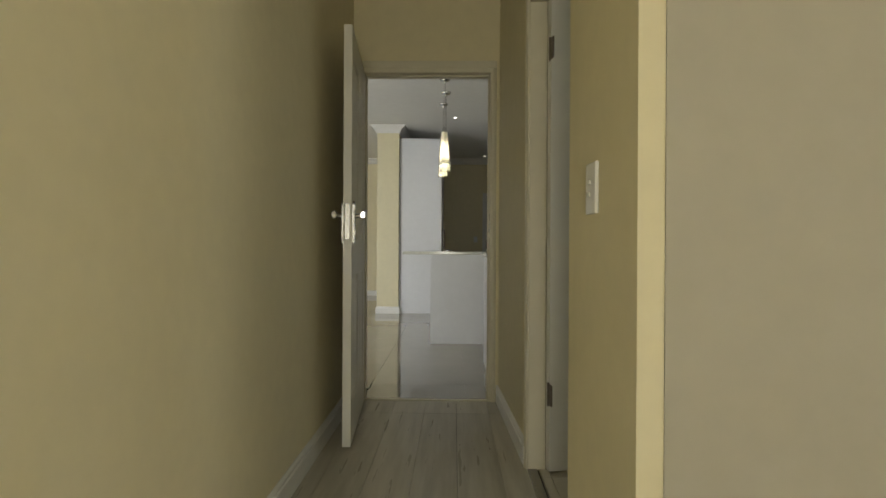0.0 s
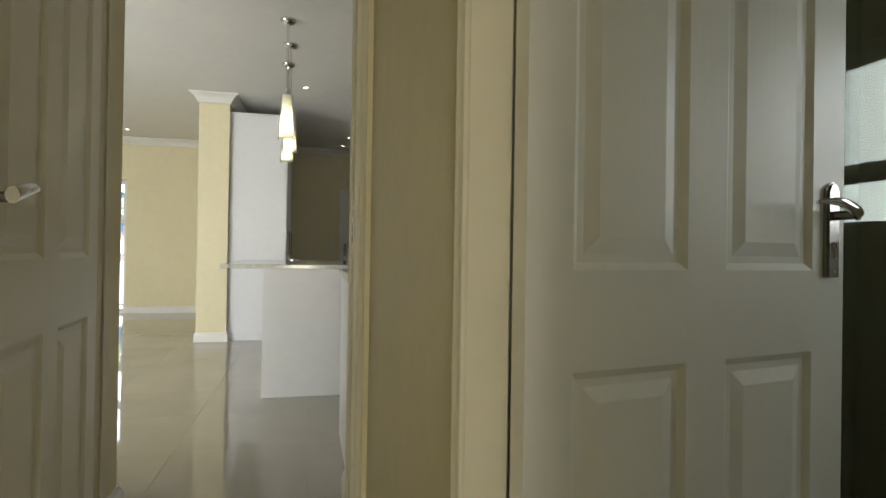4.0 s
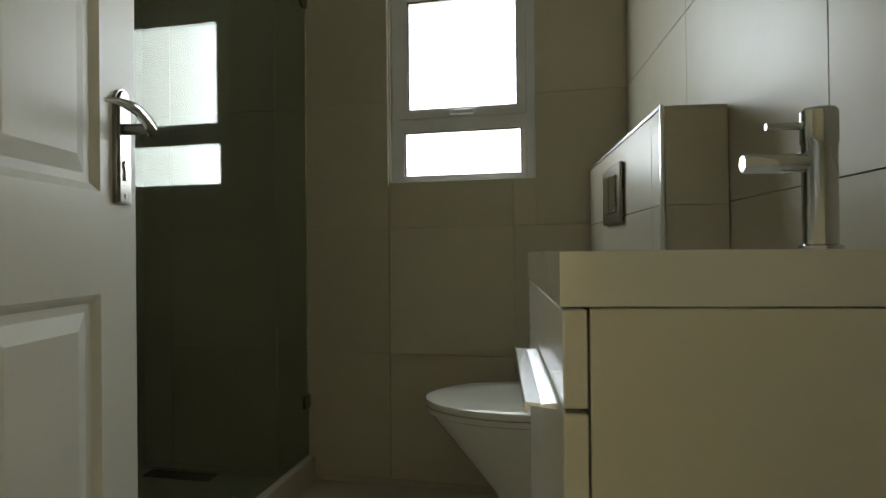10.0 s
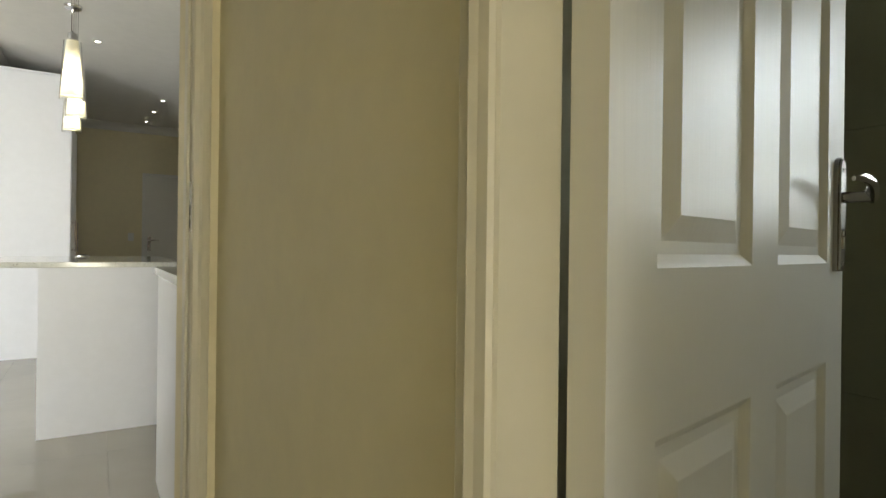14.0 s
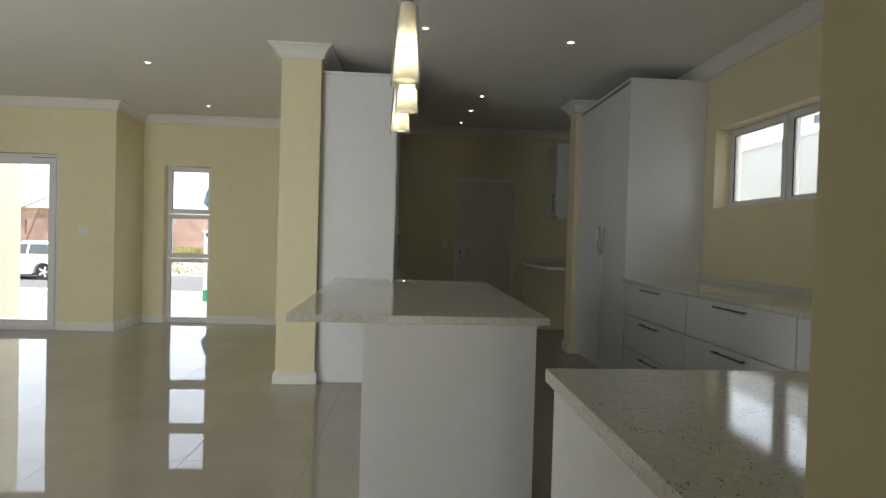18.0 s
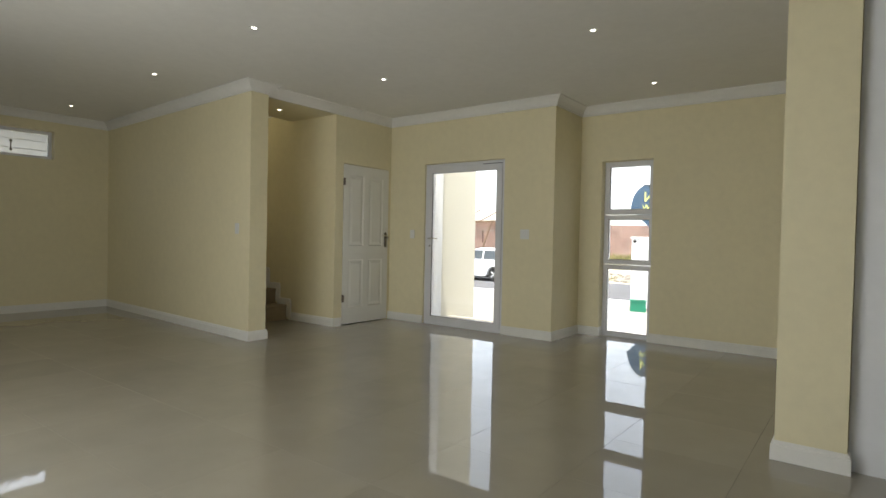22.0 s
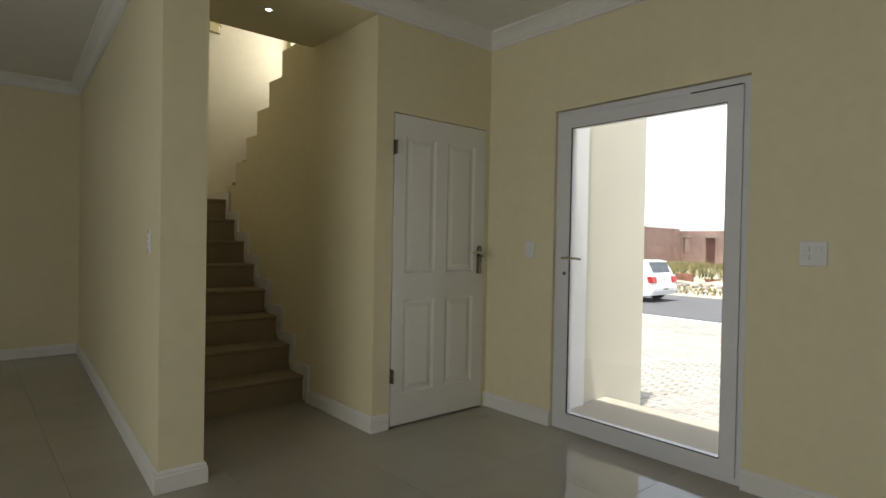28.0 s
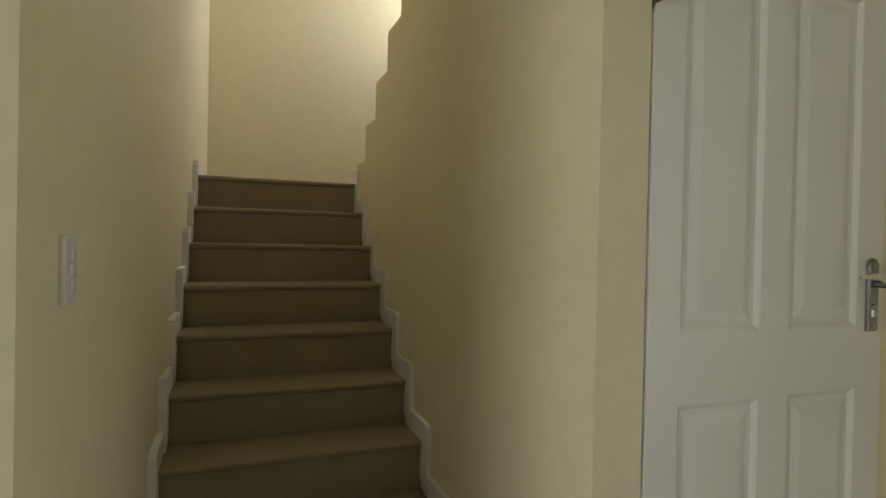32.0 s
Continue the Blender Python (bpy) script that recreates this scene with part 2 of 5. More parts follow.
def painted(name, color, rgh, var=0.03, fine=260, strength=0.12):
    m = mat_new(name, color, rgh, spec=0.35)
    v = place(m)
    base(m, mul(m, vary(m, v, 0.9, var, color), vary(m, v, 14, var * 0.6, (0.97, 0.97, 0.97), second=(1, 1, 1))))
    bump(m, v, fine, strength, 0.001)
    return m


M_WALL = painted("cream_wall_paint", (0.78, 0.71, 0.49), 0.62, 0.03, 180, 0.10)
# passage wall: greyer and darker than the cream of the other walls
M_PASSAGE = painted("greyish_beige_passage_wall", (0.47, 0.44, 0.355), 0.6, 0.03, 180, 0.10)
M_CEIL = painted("white_ceiling_paint", (0.80, 0.79, 0.76), 0.8, 0.02, 220, 0.06)
M_TRIM = painted("white_trim_paint", (0.80, 0.79, 0.75), 0.4, 0.02, 120, 0.03)
M_FRAME = painted("cream_frame_paint", (0.72, 0.68, 0.55), 0.4, 0.02, 120, 0.04)
M_PLASTIC = mat_new("white_switch_plastic", (0.80, 0.80, 0.77), 0.25)
M_PVC = painted("white_window_profile", (0.74, 0.74, 0.76), 0.35, 0.02, 200, 0.02)
M_GASKET = mat_new("black_rubber_gasket", (0.015, 0.015, 0.017), 0.6)
M_DARK = mat_new("dark_gap", (0.02, 0.018, 0.015), 0.9)


def door_paint():
    m = mat_new("white_embossed_door_paint", (0.78, 0.77, 0.72), 0.38, spec=0.45)
    v = place(m, (1, 1, 1), obj=True)
    base(m, vary(m, v, 2.0, 0.025, (0.78, 0.77, 0.72)))
    w = place(m, (90, 90, 4), obj=True)
    n = node(m, "ShaderNodeTexNoise", Scale=1.0, Detail=3.0, Distortion=0.6)
    wire(m, w, n.inputs["Vector"])
    u = node(m, "ShaderNodeBump", Strength=0.16, Distance=0.002)
    wire(m, n.outputs["Fac"], u.inputs["Height"])
    wire(m, u.outputs["Normal"], m.node_tree.nodes["Principled BSDF"].inputs["Normal"])
    return m


M_DOOR = door_paint()


def porcelain():
    c = (0.38, 0.35, 0.295)
    m = mat_new("polished_beige_porcelain", c, 0.04, spec=0.85)
    v = place(m)
    base(m, mul(m, per_piece(m, c, 0.03), vary(m, v, 2.2, 0.05, (0.95, 0.95, 0.95), second=(1, 1, 1))))
    rough(m, v, 1.4, 0.012, 0.035)
    bump(m, v, 2.5, 0.006, 0.004, 1.0)
    return m


M_TILE = porcelain()
M_GROUT = painted("beige_grout", (0.36, 0.33, 0.28), 0.9, 0.06, 300, 0.3)


def laminate():
    c = (0.54, 0.50, 0.41)
    m = mat_new("greyed_oak_laminate", c, 0.32)
    v = place(m, (14, 1.1, 4))
    grain = vary(m, v, 1.6, 0.16, c, 8.0, second=(0.62, 0.585, 0.49))
    base(m, mul(m, grain, per_piece(m, (0.9, 0.9, 0.9), 0.10)))
    rough(m, v, 2.0, 0.25, 0.42)
    bump(m, place(m, (120, 6, 6)), 1.0, 0.10, 0.001)
    return m


M_LAM = laminate()


def bath_tile():
    c = (0.53, 0.485, 0.375)
    m = mat_new("satin_taupe_wall_tile", c, 0.25)
    v = place(m)
    base(m, mul(m, per_piece(m, c, 0.05), vary(m, v, 9.0, 0.03, (0.975, 0.975, 0.975), second=(1, 1, 1))))
    rough(m, v, 1.5, 0.36, 0.42)
    bump(m, v, 60, 0.02, 0.001)
    return m


M_BTILE = bath_tile()
M_BGROUT = painted("pale_bath_grout", (0.56, 0.53, 0.46), 0.9, 0.08, 300, 0.3)
M_CAB = painted("white_satin_cabinet_board", (0.78, 0.79, 0.82), 0.30, 0.012, 300, 0.02)
M_VAN = painted("gloss_cream_vanity_board", (0.80, 0.77, 0.68), 0.32, 0.012, 200, 0.01)


def quartz():
    c = (0.66, 0.66, 0.60)
    m = mat_new("speckled_pale_quartz", c, 0.07, spec=0.6)
    v = place(m)
    n = node(m, "ShaderNodeTexVoronoi", Scale=130.0)
    wire(m, v, n.inputs["Vector"])
    r = m.node_tree.nodes.new("ShaderNodeValToRGB")
    r.color_ramp.elements[0].position, r.color_ramp.elements[1].position = 0.20, 0.27
    r.color_ramp.elements[0].color, r.color_ramp.elements[1].color = (0.22, 0.19, 0.14, 1), (1, 1, 1, 1)
    wire(m, n.outputs["Distance"], r.inputs["Fac"])
    p = node(m, "ShaderNodeTexNoise", Scale=38.0, Detail=2.0)
    wire(m, v, p.inputs["Vector"])
    q = m.node_tree.nodes.new("ShaderNodeValToRGB")
    q.color_ramp.elements[0].position, q.color_ramp.elements[1].position = 0.50, 0.56
    q.color_ramp.elements[0].color, q.color_ramp.elements[1].color = (0, 0, 0, 1), (1, 1, 1, 1)
    wire(m, p.outputs["Fac"], q.inputs["Fac"])
    x = m.node_tree.nodes.new("ShaderNodeMix")
    x.data_type, x.blend_type = "RGBA", "MULTIPLY"
    wire(m, q.outputs["Color"], x.inputs[0])
    wire(m, vary(m, v, 60, 0.10, c), x.inputs[6])
    wire(m, r.outputs["Color"], x.inputs[7])
    base(m, x.outputs[2])
    return m


M_QUARTZ = quartz()
M_STEEL = mat_new("brushed_steel", (0.27, 0.26, 0.245), 0.26, 1.0)
M_BAR = mat_new("dark_brushed_bar_handle", (0.22, 0.19, 0.17), 0.34, 1.0)
M_CHROME = mat_new("polished_chrome", (0.62, 0.62, 0.62), 0.08, 1.0)
M_CERAMIC = mat_new("glazed_white_ceramic", (0.80, 0.79, 0.74), 0.08, coat=0.3)
M_ALU = mat_new("bright_aluminium_strip", (0.85, 0.86, 0.88), 0.22, 0.85)


def carpet():
    c = (0.36, 0.295, 0.20)
    m = mat_new("brown_loop_carpet", c, 0.95, spec=0.1)
    v = place(m)
    base(m, mul(m, vary(m, v, 260, 0.22, c), vary(m, v, 4, 0.06, (0.92, 0.92, 0.92), second=(1, 1, 1))))
    bump(m, v, 420, 0.6, 0.004)
    return m


M_CARPET = carpet()


def glass(name, color, rgh=0.0, ior=1.45):
    m = mat_new(name, color, rgh)
    b = m.node_tree.nodes["Principled BSDF"]
    b.inputs["Transmission Weight"].default_value = 1.0
    b.inputs["IOR"].default_value = ior
    return m


M_GLASS = glass("clear_glass", (0.97, 0.98, 0.97))
M_SMOKE = glass("grey_tinted_shower_glass", (0.66, 0.74, 0.67))
M_FROST = glass("frosted_glass", (0.95, 0.96, 0.95), 0.35)


def lit(name, color, strength):
    m = bpy.data.materials.new(name)
    m.use_nodes = True
    b = m.node_tree.nodes["Principled BSDF"]
    b.inputs["Base Color"].default_value = (0.8, 0.8, 0.75, 1)
    b.inputs["Emission Color"].default_value = (*color, 1)
    b.inputs["Emission Strength"].default_value = strength
    return m


M_LED = lit("lit_downlight_lens", (1.0, 0.93, 0.80), 3.1)
M_BULB = lit("lit_lamp_bulb", (1.0, 0.95, 0.80), 4.3)


def opal():
    m = mat_new("opal_pendant_glass", (0.85, 0.82, 0.74), 0.35)
    t = node(m, "ShaderNodeBsdfTranslucent", Color=(0.95, 0.92, 0.82, 1))
    x = node(m, "ShaderNodeMixShader", Fac=0.6)
    b = m.node_tree.nodes["Principled BSDF"]
    wire(m, b.outputs[0], x.inputs[1])
    wire(m, t.outputs[0], x.inputs[2])
    wire(m, x.outputs[0], m.node_tree.nodes["Material Output"].inputs["Surface"])
    return m


M_SHADE = opal()

# ---------------------------------------------------------------- the plan, in metres
CEIL = 2.75
XL, XR = -0.010, 0.852           # corridor walls
END = -0.085                    # corridor face of the wall with the kitchen doorway
SOUTH = 0.36                    # kitchen face of the wall at the corridor's end
KX = 3.075                      # kitchen's outer wall
FAR = 7.67                      # wall with the scullery door
DIN = 7.63                      # wall with the tall window
JOG = -2.955                     # return beside the tall window
GLZ = 6.91                      # wall with the glass door
CUP = -5.432                     # wall with the cupboard door
ST0, ST1 = 4.838, 5.895          # the stair between its walls
PAR = 4.627                      # living-room face of the stair wall
PEND = -5.340                   # end of the stair wall
LIV = -9.093                     # outer wall at the stair
LOUT, LCOR = -9.300, 4.850       # living room's outer wall and its corner with the stair wall
T = 0.23
PIER0, PIER1 = -0.50, -0.183

# walls of the corridor and the bathroom
wall("wall_corridor_left", XL - T, XL, -6.2, END, -0.1, CEIL, M_WALL, label="plain cream painted corridor wall")
RIGHT = 0.962                   # corridor's bathroom wall
wall("wall_corridor_right", RIGHT, 1.035, -2.515, END - 0.001, -0.1, CEIL, M_WALL, [(0, 2, -2.016, -1.145, -0.2, 2.075)], "cream corridor wall with the bathroom doorway")
REND = 0.914                    # where it meets the doorway into the kitchen, a little out of square
for v in bpy.data.objects["wall_corridor_right"].data.vertices:
    if v.co.y > END - 0.01 and v.co.x < 1.0:
        v.co.x = REND
    if v.co.y < -2.5:
        v.co.x = 0.995 if v.co.x < 1.0 else 1.049
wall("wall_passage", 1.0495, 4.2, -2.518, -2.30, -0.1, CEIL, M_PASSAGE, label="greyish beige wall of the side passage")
wall("wall_passage_end", 4.2, 4.4, -6.2, -2.3, -0.1, CEIL, M_WALL, [(4.1, 4.5, -5.2, -3.4, 0.9, 2.1)], "cream end wall of the side passage with an added window")
wall("wall_passage_back", XL - T, 4.4, -6.4, -6.2, -0.1, CEIL, M_WALL, [(0.14, 0.86, -7, -6, -0.02, 2.1)], "cream wall at the back of the corridor")
wall("wall_corridor_end", XL - T, KX + T, END, SOUTH, -0.1, CEIL, M_WALL, [(0.055, 0.872, -0.2, 0.0, -0.2, 2.105), (-0.010, 0.872, 0.0, 0.5, -0.2, 2.26)], "cream wall with the doorway into the kitchen")
wall("wall_south", LOUT - T, XL - T, SOUTH - T, SOUTH, -0.1, CEIL, M_WALL, [(-4.4, -1.6, -1, 1, -0.02, 2.1)], "cream living-room wall with the patio doors")
wall("wall_kitchen", KX, KX + T, SOUTH, FAR + T, -0.1, CEIL, M_WALL, [(KX - 0.1, KX + 0.4, 2.60, 4.45, 1.535, 2.18)], "cream kitchen wall with a wide high window")
wall("wall_kitchen_stub", 2.355, KX, 5.98, 6.20, -0.1, CEIL, M_WALL, label="short cream wall beside the tall cupboard")
wall("wall_far", PIER1, KX, FAR, FAR + T, -0.1, CEIL, M_WALL, [(1.213, 2.023, FAR - 0.1, FAR + 0.4, -0.2, 2.045)], "cream wall with the scullery door")
wall("wall_pier", PIER0, PIER1, 4.578, FAR + T, -0.1, CEIL, M_WALL, label="cream wall end standing as a pier")
wall("wall_dining", JOG - T, PIER0, DIN, DIN + T, -0.1, CEIL, M_WALL, [(-2.69, -2.09, DIN - 0.1, DIN + 0.4, -0.02, 2.09)], "cream wall with the tall narrow window")
wall("wall_jog", JOG - T, JOG, GLZ, DIN, -0.1, CEIL, M_WALL, label="cream return beside the tall window")
wall("wall_entrance", CUP - 0.6, JOG - T, GLZ, GLZ + T, -0.1, CEIL, M_WALL, [(-4.822, -3.605, GLZ - 0.1, GLZ + 0.4, -0.02, 2.10)], "cream wall with the glass entrance door")
wall("wall_cupboard", CUP - 0.12, CUP, ST1, GLZ, -0.1, CEIL, M_WALL, [(CUP - 0.3, CUP + 0.1, 6.03, 6.868, -0.02, 2.055)], "cream wall with the under-stair cupboard door")
thing("wall_stair_left", prism(bmesh.new(), [(LOUT - T, LCOR), (LOUT, LCOR), (PEND, PAR), (PEND, ST0), (LIV, ST0 + 0.11), (LOUT - T, ST0 + 0.11)], -0.1, 5.4, "z"), M_WALL, "long cream wall beside the stair", "wall", kind="structure")
wall("wall_living", LOUT - T, LOUT, SOUTH, LCOR - 0.001, -0.1, CEIL, M_WALL, [(LOUT - 0.4, LOUT + 0.1, 1.235, 4.145, 2.12, 2.515)], "cream living-room wall with a high window band")
wall("wall_stair_end", LIV - T - 0.001, LIV, ST0 + 0.112, 7.5, -0.1, 5.4, M_WALL, label="tall cream wall at the stair landing")
wall("wall_stair_back", LIV, -5.2, 7.0, 7.2, 2.76, 5.4, M_WALL, [(-9.0, -8.0, 6.9, 7.3, 3.0, 4.3)], "cream upper stair wall with a window")
wall("wall_stair_top", -5.2, -5.0, ST0, 7.15, 2.90, 5.4, M_WALL, label="cream upper landing wall")

# ceilings and roof slabs
bm = solid([LOUT - T, CUP, -3.0, PIER0, KX + T], [SOUTH - T + 0.001, ST0 - 0.002, ST0, GLZ, DIN + T, FAR + T], [CEIL, CEIL + 0.15], [(LOUT - 1, CUP, ST0 - 0.002, 9, 0, 9), (CUP, -3.0, GLZ + 0.05, 9, 0, 9)])
thing("ceiling", bm, M_CEIL, "flat white painted ceiling", "ceiling", kind="structure")
thing("ceiling_corridor", B(XL - T, 4.4, -6.4, SOUTH - T, CEIL, CEIL + 0.15), M_CEIL, "flat white corridor ceiling", "ceiling", kind="structure")
thing("ceiling_stair_lobby", B(-6.30, CUP, ST0, GLZ + T, 2.645, 2.90), M_WALL, "low cream soffit over the first stair treads", "ceiling", kind="structure")
thing("ceiling_stair", B(LIV - T, -5.0, PAR, 7.15, 5.4, 5.5), M_CEIL, "flat white ceiling over the stairwell", "ceiling", kind="structure")

# bathroom shell
BX1, BY0 = 3.038, -2.18
TURN = Matrix.Translation((2.14, -2.17, 0)) @ Matrix.Rotation(radians(6.0), 4, "Z") @ Matrix.Translation((-2.14, 2.17, 0))   # the side wall stands out of square
wall("wall_bath_back", BX1, BX1 + T, -2.2995, END - 0.001, -0.1, CEIL, M_BGROUT, [(BX1 - 0.1, BX1 + 0.4, -1.755, -1.198, 1.172, 1.945)], "taupe tiled bathroom wall with the window")
wall("wall_bath_side", 1.0355, BX1, -2.2995, BY0, -0.1, CEIL, M_BGROUT, label="taupe tiled bathroom side wall").matrix_basis = TURN

# ---------------------------------------------------------------- beds of the floors, and mouldings
thing("floor", B(LOUT - T, KX + T, -0.065, FAR + T, -0.12, -0.011), M_GROUT, "large polished beige porcelain floor tiles with fine joints", "floor", kind="structure")
thing("floor_corridor", B(XL - T, 4.4, -6.4, -0.066, -0.12, -0.012), M_DARK, "greyed oak laminate boards in the corridor", "floor", kind="structure")
thing("threshold_strip", B(0.06, 0.870, END, END + 0.035, -0.012, 0.006, bev=0.003), M_FRAME, "narrow cream threshold strip in the doorway", "threshold", kind="structure")
thing("threshold_bathroom", B(0.958, 1.0, -1.997, -1.173, -0.011, 0.005, bev=0.002), M_STEEL, "slim steel strip in the bathroom doorway", "threshold", kind="structure")
cr = [(KX, SOUTH), (KX, 5.98), (2.355, 5.98), (2.355, 6.20), (KX, 6.20), (KX, FAR), (PIER1, FAR), (PIER1, 4.578), (PIER0, 4.578), (PIER0, DIN), (JOG, DIN), (JOG, GLZ), (CUP, GLZ), (CUP, ST0), (PEND, ST0), (PEND, PAR), (LOUT, LCOR), (LOUT, SOUTH)]
sweep("cornice", cr, CROWN, M_CEIL, "moulded white plaster cornice", z=CEIL, closed=True)
for pts in ([(XR + 0.02, 0.005), (XR + 0.02, SOUTH - 0.002)], [(2.355, 5.99), (2.355, 6.20), (KX, 6.20), (KX, FAR), (2.06, FAR)], [(1.175, FAR), (PIER1, FAR), (PIER1, 6.0)],
            [(PIER1, 4.635), (PIER1, 4.578), (PIER0, 4.578), (PIER0, DIN), (-2.09, DIN), (-2.09, DIN + 0.10)], [(-2.69, DIN + 0.10), (-2.69, DIN), (JOG, DIN), (JOG, GLZ), (-3.605, GLZ)],
            [(-4.822, GLZ), (CUP, GLZ), (CUP, 6.885)], [(CUP, 6.012), (CUP, ST1), (-6.24, ST1)], [(-6.24, ST0 + 0.025), (PEND, ST0), (PEND, PAR), (LOUT, LCOR), (LOUT, SOUTH), (-0.03, SOUTH), (-0.010, SOUTH), (-0.010, 0.005)]):
    sweep("baseboard", pts, BASE, M_TRIM, "white moulded skirting board", "baseboard")
sweep("baseboard", [(XL, END - 0.02), (XL, -6.2), (0.13, -6.2)], BASE, M_TRIM, "white moulded skirting board", "baseboard")
sweep("baseboard", [(RIGHT, -1.115), (REND, END - 0.001), (0.899, END - 0.001)], BASE, M_TRIM, "white moulded skirting board", "baseboard")
sweep("baseboard", [(4.2, -2.518), (0.995, -2.518), (RIGHT, -2.018)], BASE, M_TRIM, "white moulded skirting board", "baseboard")

# ---------------------------------------------------------------- doors
def panel_leaf(w, h, th=0.04):
    """An embossed four-panel leaf, hinge at x = 0, its faces at y = 0 and y = -th."""
    bm = bmesh.new()
    xs = [0, 0.093, w / 2 - 0.058, w / 2 + 0.044, w - 0.107, w]
    zs = [0, 0.20, 0.825, 0.997, h - 0.13, h]
    for side in (0, 1):
        y0, s = (0.0, -1) if side == 0 else (-th, 1)
        grid = {(i, k): bm.verts.new((x, y0, z)) for i, x in enumerate(xs) for k, z in enumerate(zs)}
        for i in range(5):
            for k in range(5):
                q = [grid[i, k], grid[i + 1, k], grid[i + 1, k + 1], grid[i, k + 1]]
                if i in (1, 3) and k in (1, 3):
                    last = q
                    for ins, dep in ((0.006, 0.004), (0.014, 0.010), (0.028, 0.010), (0.056, 0.002)):
                        x0, x1, z0, z1 = xs[i] + ins, xs[i + 1] - ins, zs[k] + ins, zs[k + 1] - ins
                        ring = [bm.verts.new((x, y0 + s * dep, z)) for x, z in ((x0, z0), (x1, z0), (x1, z1), (x0, z1))]
                        for a in range(4):
                            c = (a + 1) % 4
                            bm.faces.new((last[a], last[c], ring[c], ring[a]))
                        last = ring
                    bm.faces.new(last)
                else:
                    bm.faces.new(q)
        if side == 0:
            front = grid
    for a, b in (((i, 0), (i + 1, 0)) for i in range(5)):
        bm.faces.new((front[a], front[b], grid[b], grid[a]))
    for a, b in (((i, 5), (i + 1, 5)) for i in range(5)):
        bm.faces.new((front[a], front[b], grid[b], grid[a]))
    for a, b in (((0, k), (0, k + 1)) for k in range(5)):
        bm.faces.new((front[a], front[b], grid[b], grid[a]))
    for a, b in (((5, k), (5, k + 1)) for k in range(5)):
        bm.faces.new((front[a], front[b], grid[b], grid[a]))
    return bm


def lever_set(door, x, z, y, out, reach):
    """A lever on a long plate: at (x, z) on the face y, standing out along out (+1 or -1), the lever pointing along reach."""
    o = out
    w, h = 0.0225, 0.103
    ring = [(x - w, z - h), (x + w, z - h), (x + w, z + h - 0.018), (x + w * 0.6, z + h - 0.006), (x, z + h), (x - w * 0.6, z + h - 0.006), (x - w, z + h - 0.018)]
    bm = prism(bmesh.new(), ring, min(y, y + o * 0.007), max(y, y + o * 0.007), "y")
    prism(bm, [(x + (u - x) * 0.72, z + (v - z) * 0.97) for u, v in ring], min(y + o * 0.007, y + o * 0.011), max(y + o * 0.007, y + o * 0.011), "y")
    plate = part("handle_plate", bm, M_STEEL, door, "brushed steel handle plate")
    c = z + 0.030
    part("spindle", L([(0.010, min(o * 0.010, o * 0.052)), (0.010, max(o * 0.010, o * 0.052))], (x, y, c), 14, "y"), M_STEEL, plate)
    r, n = reach, 9
    bm = bmesh.new()
    rings = []
    for i in range(n):
        u = i / (n - 1)
        px, pz = x - r * 0.012 + r * 0.135 * u, c + 0.004 + 0.020 * math.sin(u * 2.2)
        py, a, b = y + o * (0.050 + 0.010 * math.sin(u * math.pi)), 0.0125 * (1 - u) + 0.004, 0.0085 * (1 - u) + 0.003
        rings.append([bm.verts.new((px, py + b * math.cos(k * math.pi / 5), pz + a * math.sin(k * math.pi / 5))) for k in range(10)])
    for p, q in zip(rings, rings[1:]):
        for k in range(10):
            bm.faces.new((p[k], p[(k + 1) % 10], q[(k + 1) % 10], q[k]))
    bm.faces.new(rings[0])
    bm.faces.new(rings[-1])
    smooth(part("lever", bm, M_CHROME, plate, "curved chrome lever"))
    d0, d1 = sorted((y + o * 0.0105, y + o * 0.0145))
    bm = L([(0.0085, d0), (0.0085, d1)], (x, 0, z - 0.035), 14, "y")
    box(bm, x - 0.005, x + 0.005, d0, d1, z - 0.062, z - 0.041)
    part("lock_cylinder", bm, M_CHROME, plate, "small chrome lock cylinder")
    part("key_slot", B(x - 0.001, x + 0.001, d0, d1 + (0.0006 if o > 0 else 0), z - 0.040, z - 0.029) if o > 0 else B(x - 0.001, x + 0.001, d0 - 0.0006, d1, z - 0.040, z - 0.029), M_DARK, plate)
    for s in (-0.090, 0.080):
        part("screw", L([(0.004, min(o * 0.0105, o * 0.012)), (0.004, max(o * 0.0105, o * 0.012))], (x, y, z + s), 8, "y"), M_CHROME, plate)


def hinge(door, y, z, th):
    bm = B(-0.003, 0.001, y - 0.034, y + 0.002, z - 0.045, z + 0.045)
    part("hinge", bm, M_BAR, door, "dark steel butt hinge")
    part("hinge_knuckle", L([(0.0055, z - 0.05), (0.0055, z + 0.05)], (-0.003, y + 0.004, 0), 10), M_BAR, door)


def panel_door(name, m, w, h, label, side=1):
    d = holder(name, m, label, "door", kind="structure")
    part("leaf", panel_leaf(w, h), M_DOOR, d)
    for out, y in ((1, 0.0), (-1, -0.04)):
        lever_set(d, w - 0.050, 1.085, y, out, -1)
    part("lock_face", B(w, w + 0.002, -0.030, -0.010, 1.0, 1.17), M_STEEL, d, "steel lock face plate")
    for z in (0.33, h - 0.22):
        hinge(d, 0.0 if side > 0 else -0.038, z, 0.04)
    return d


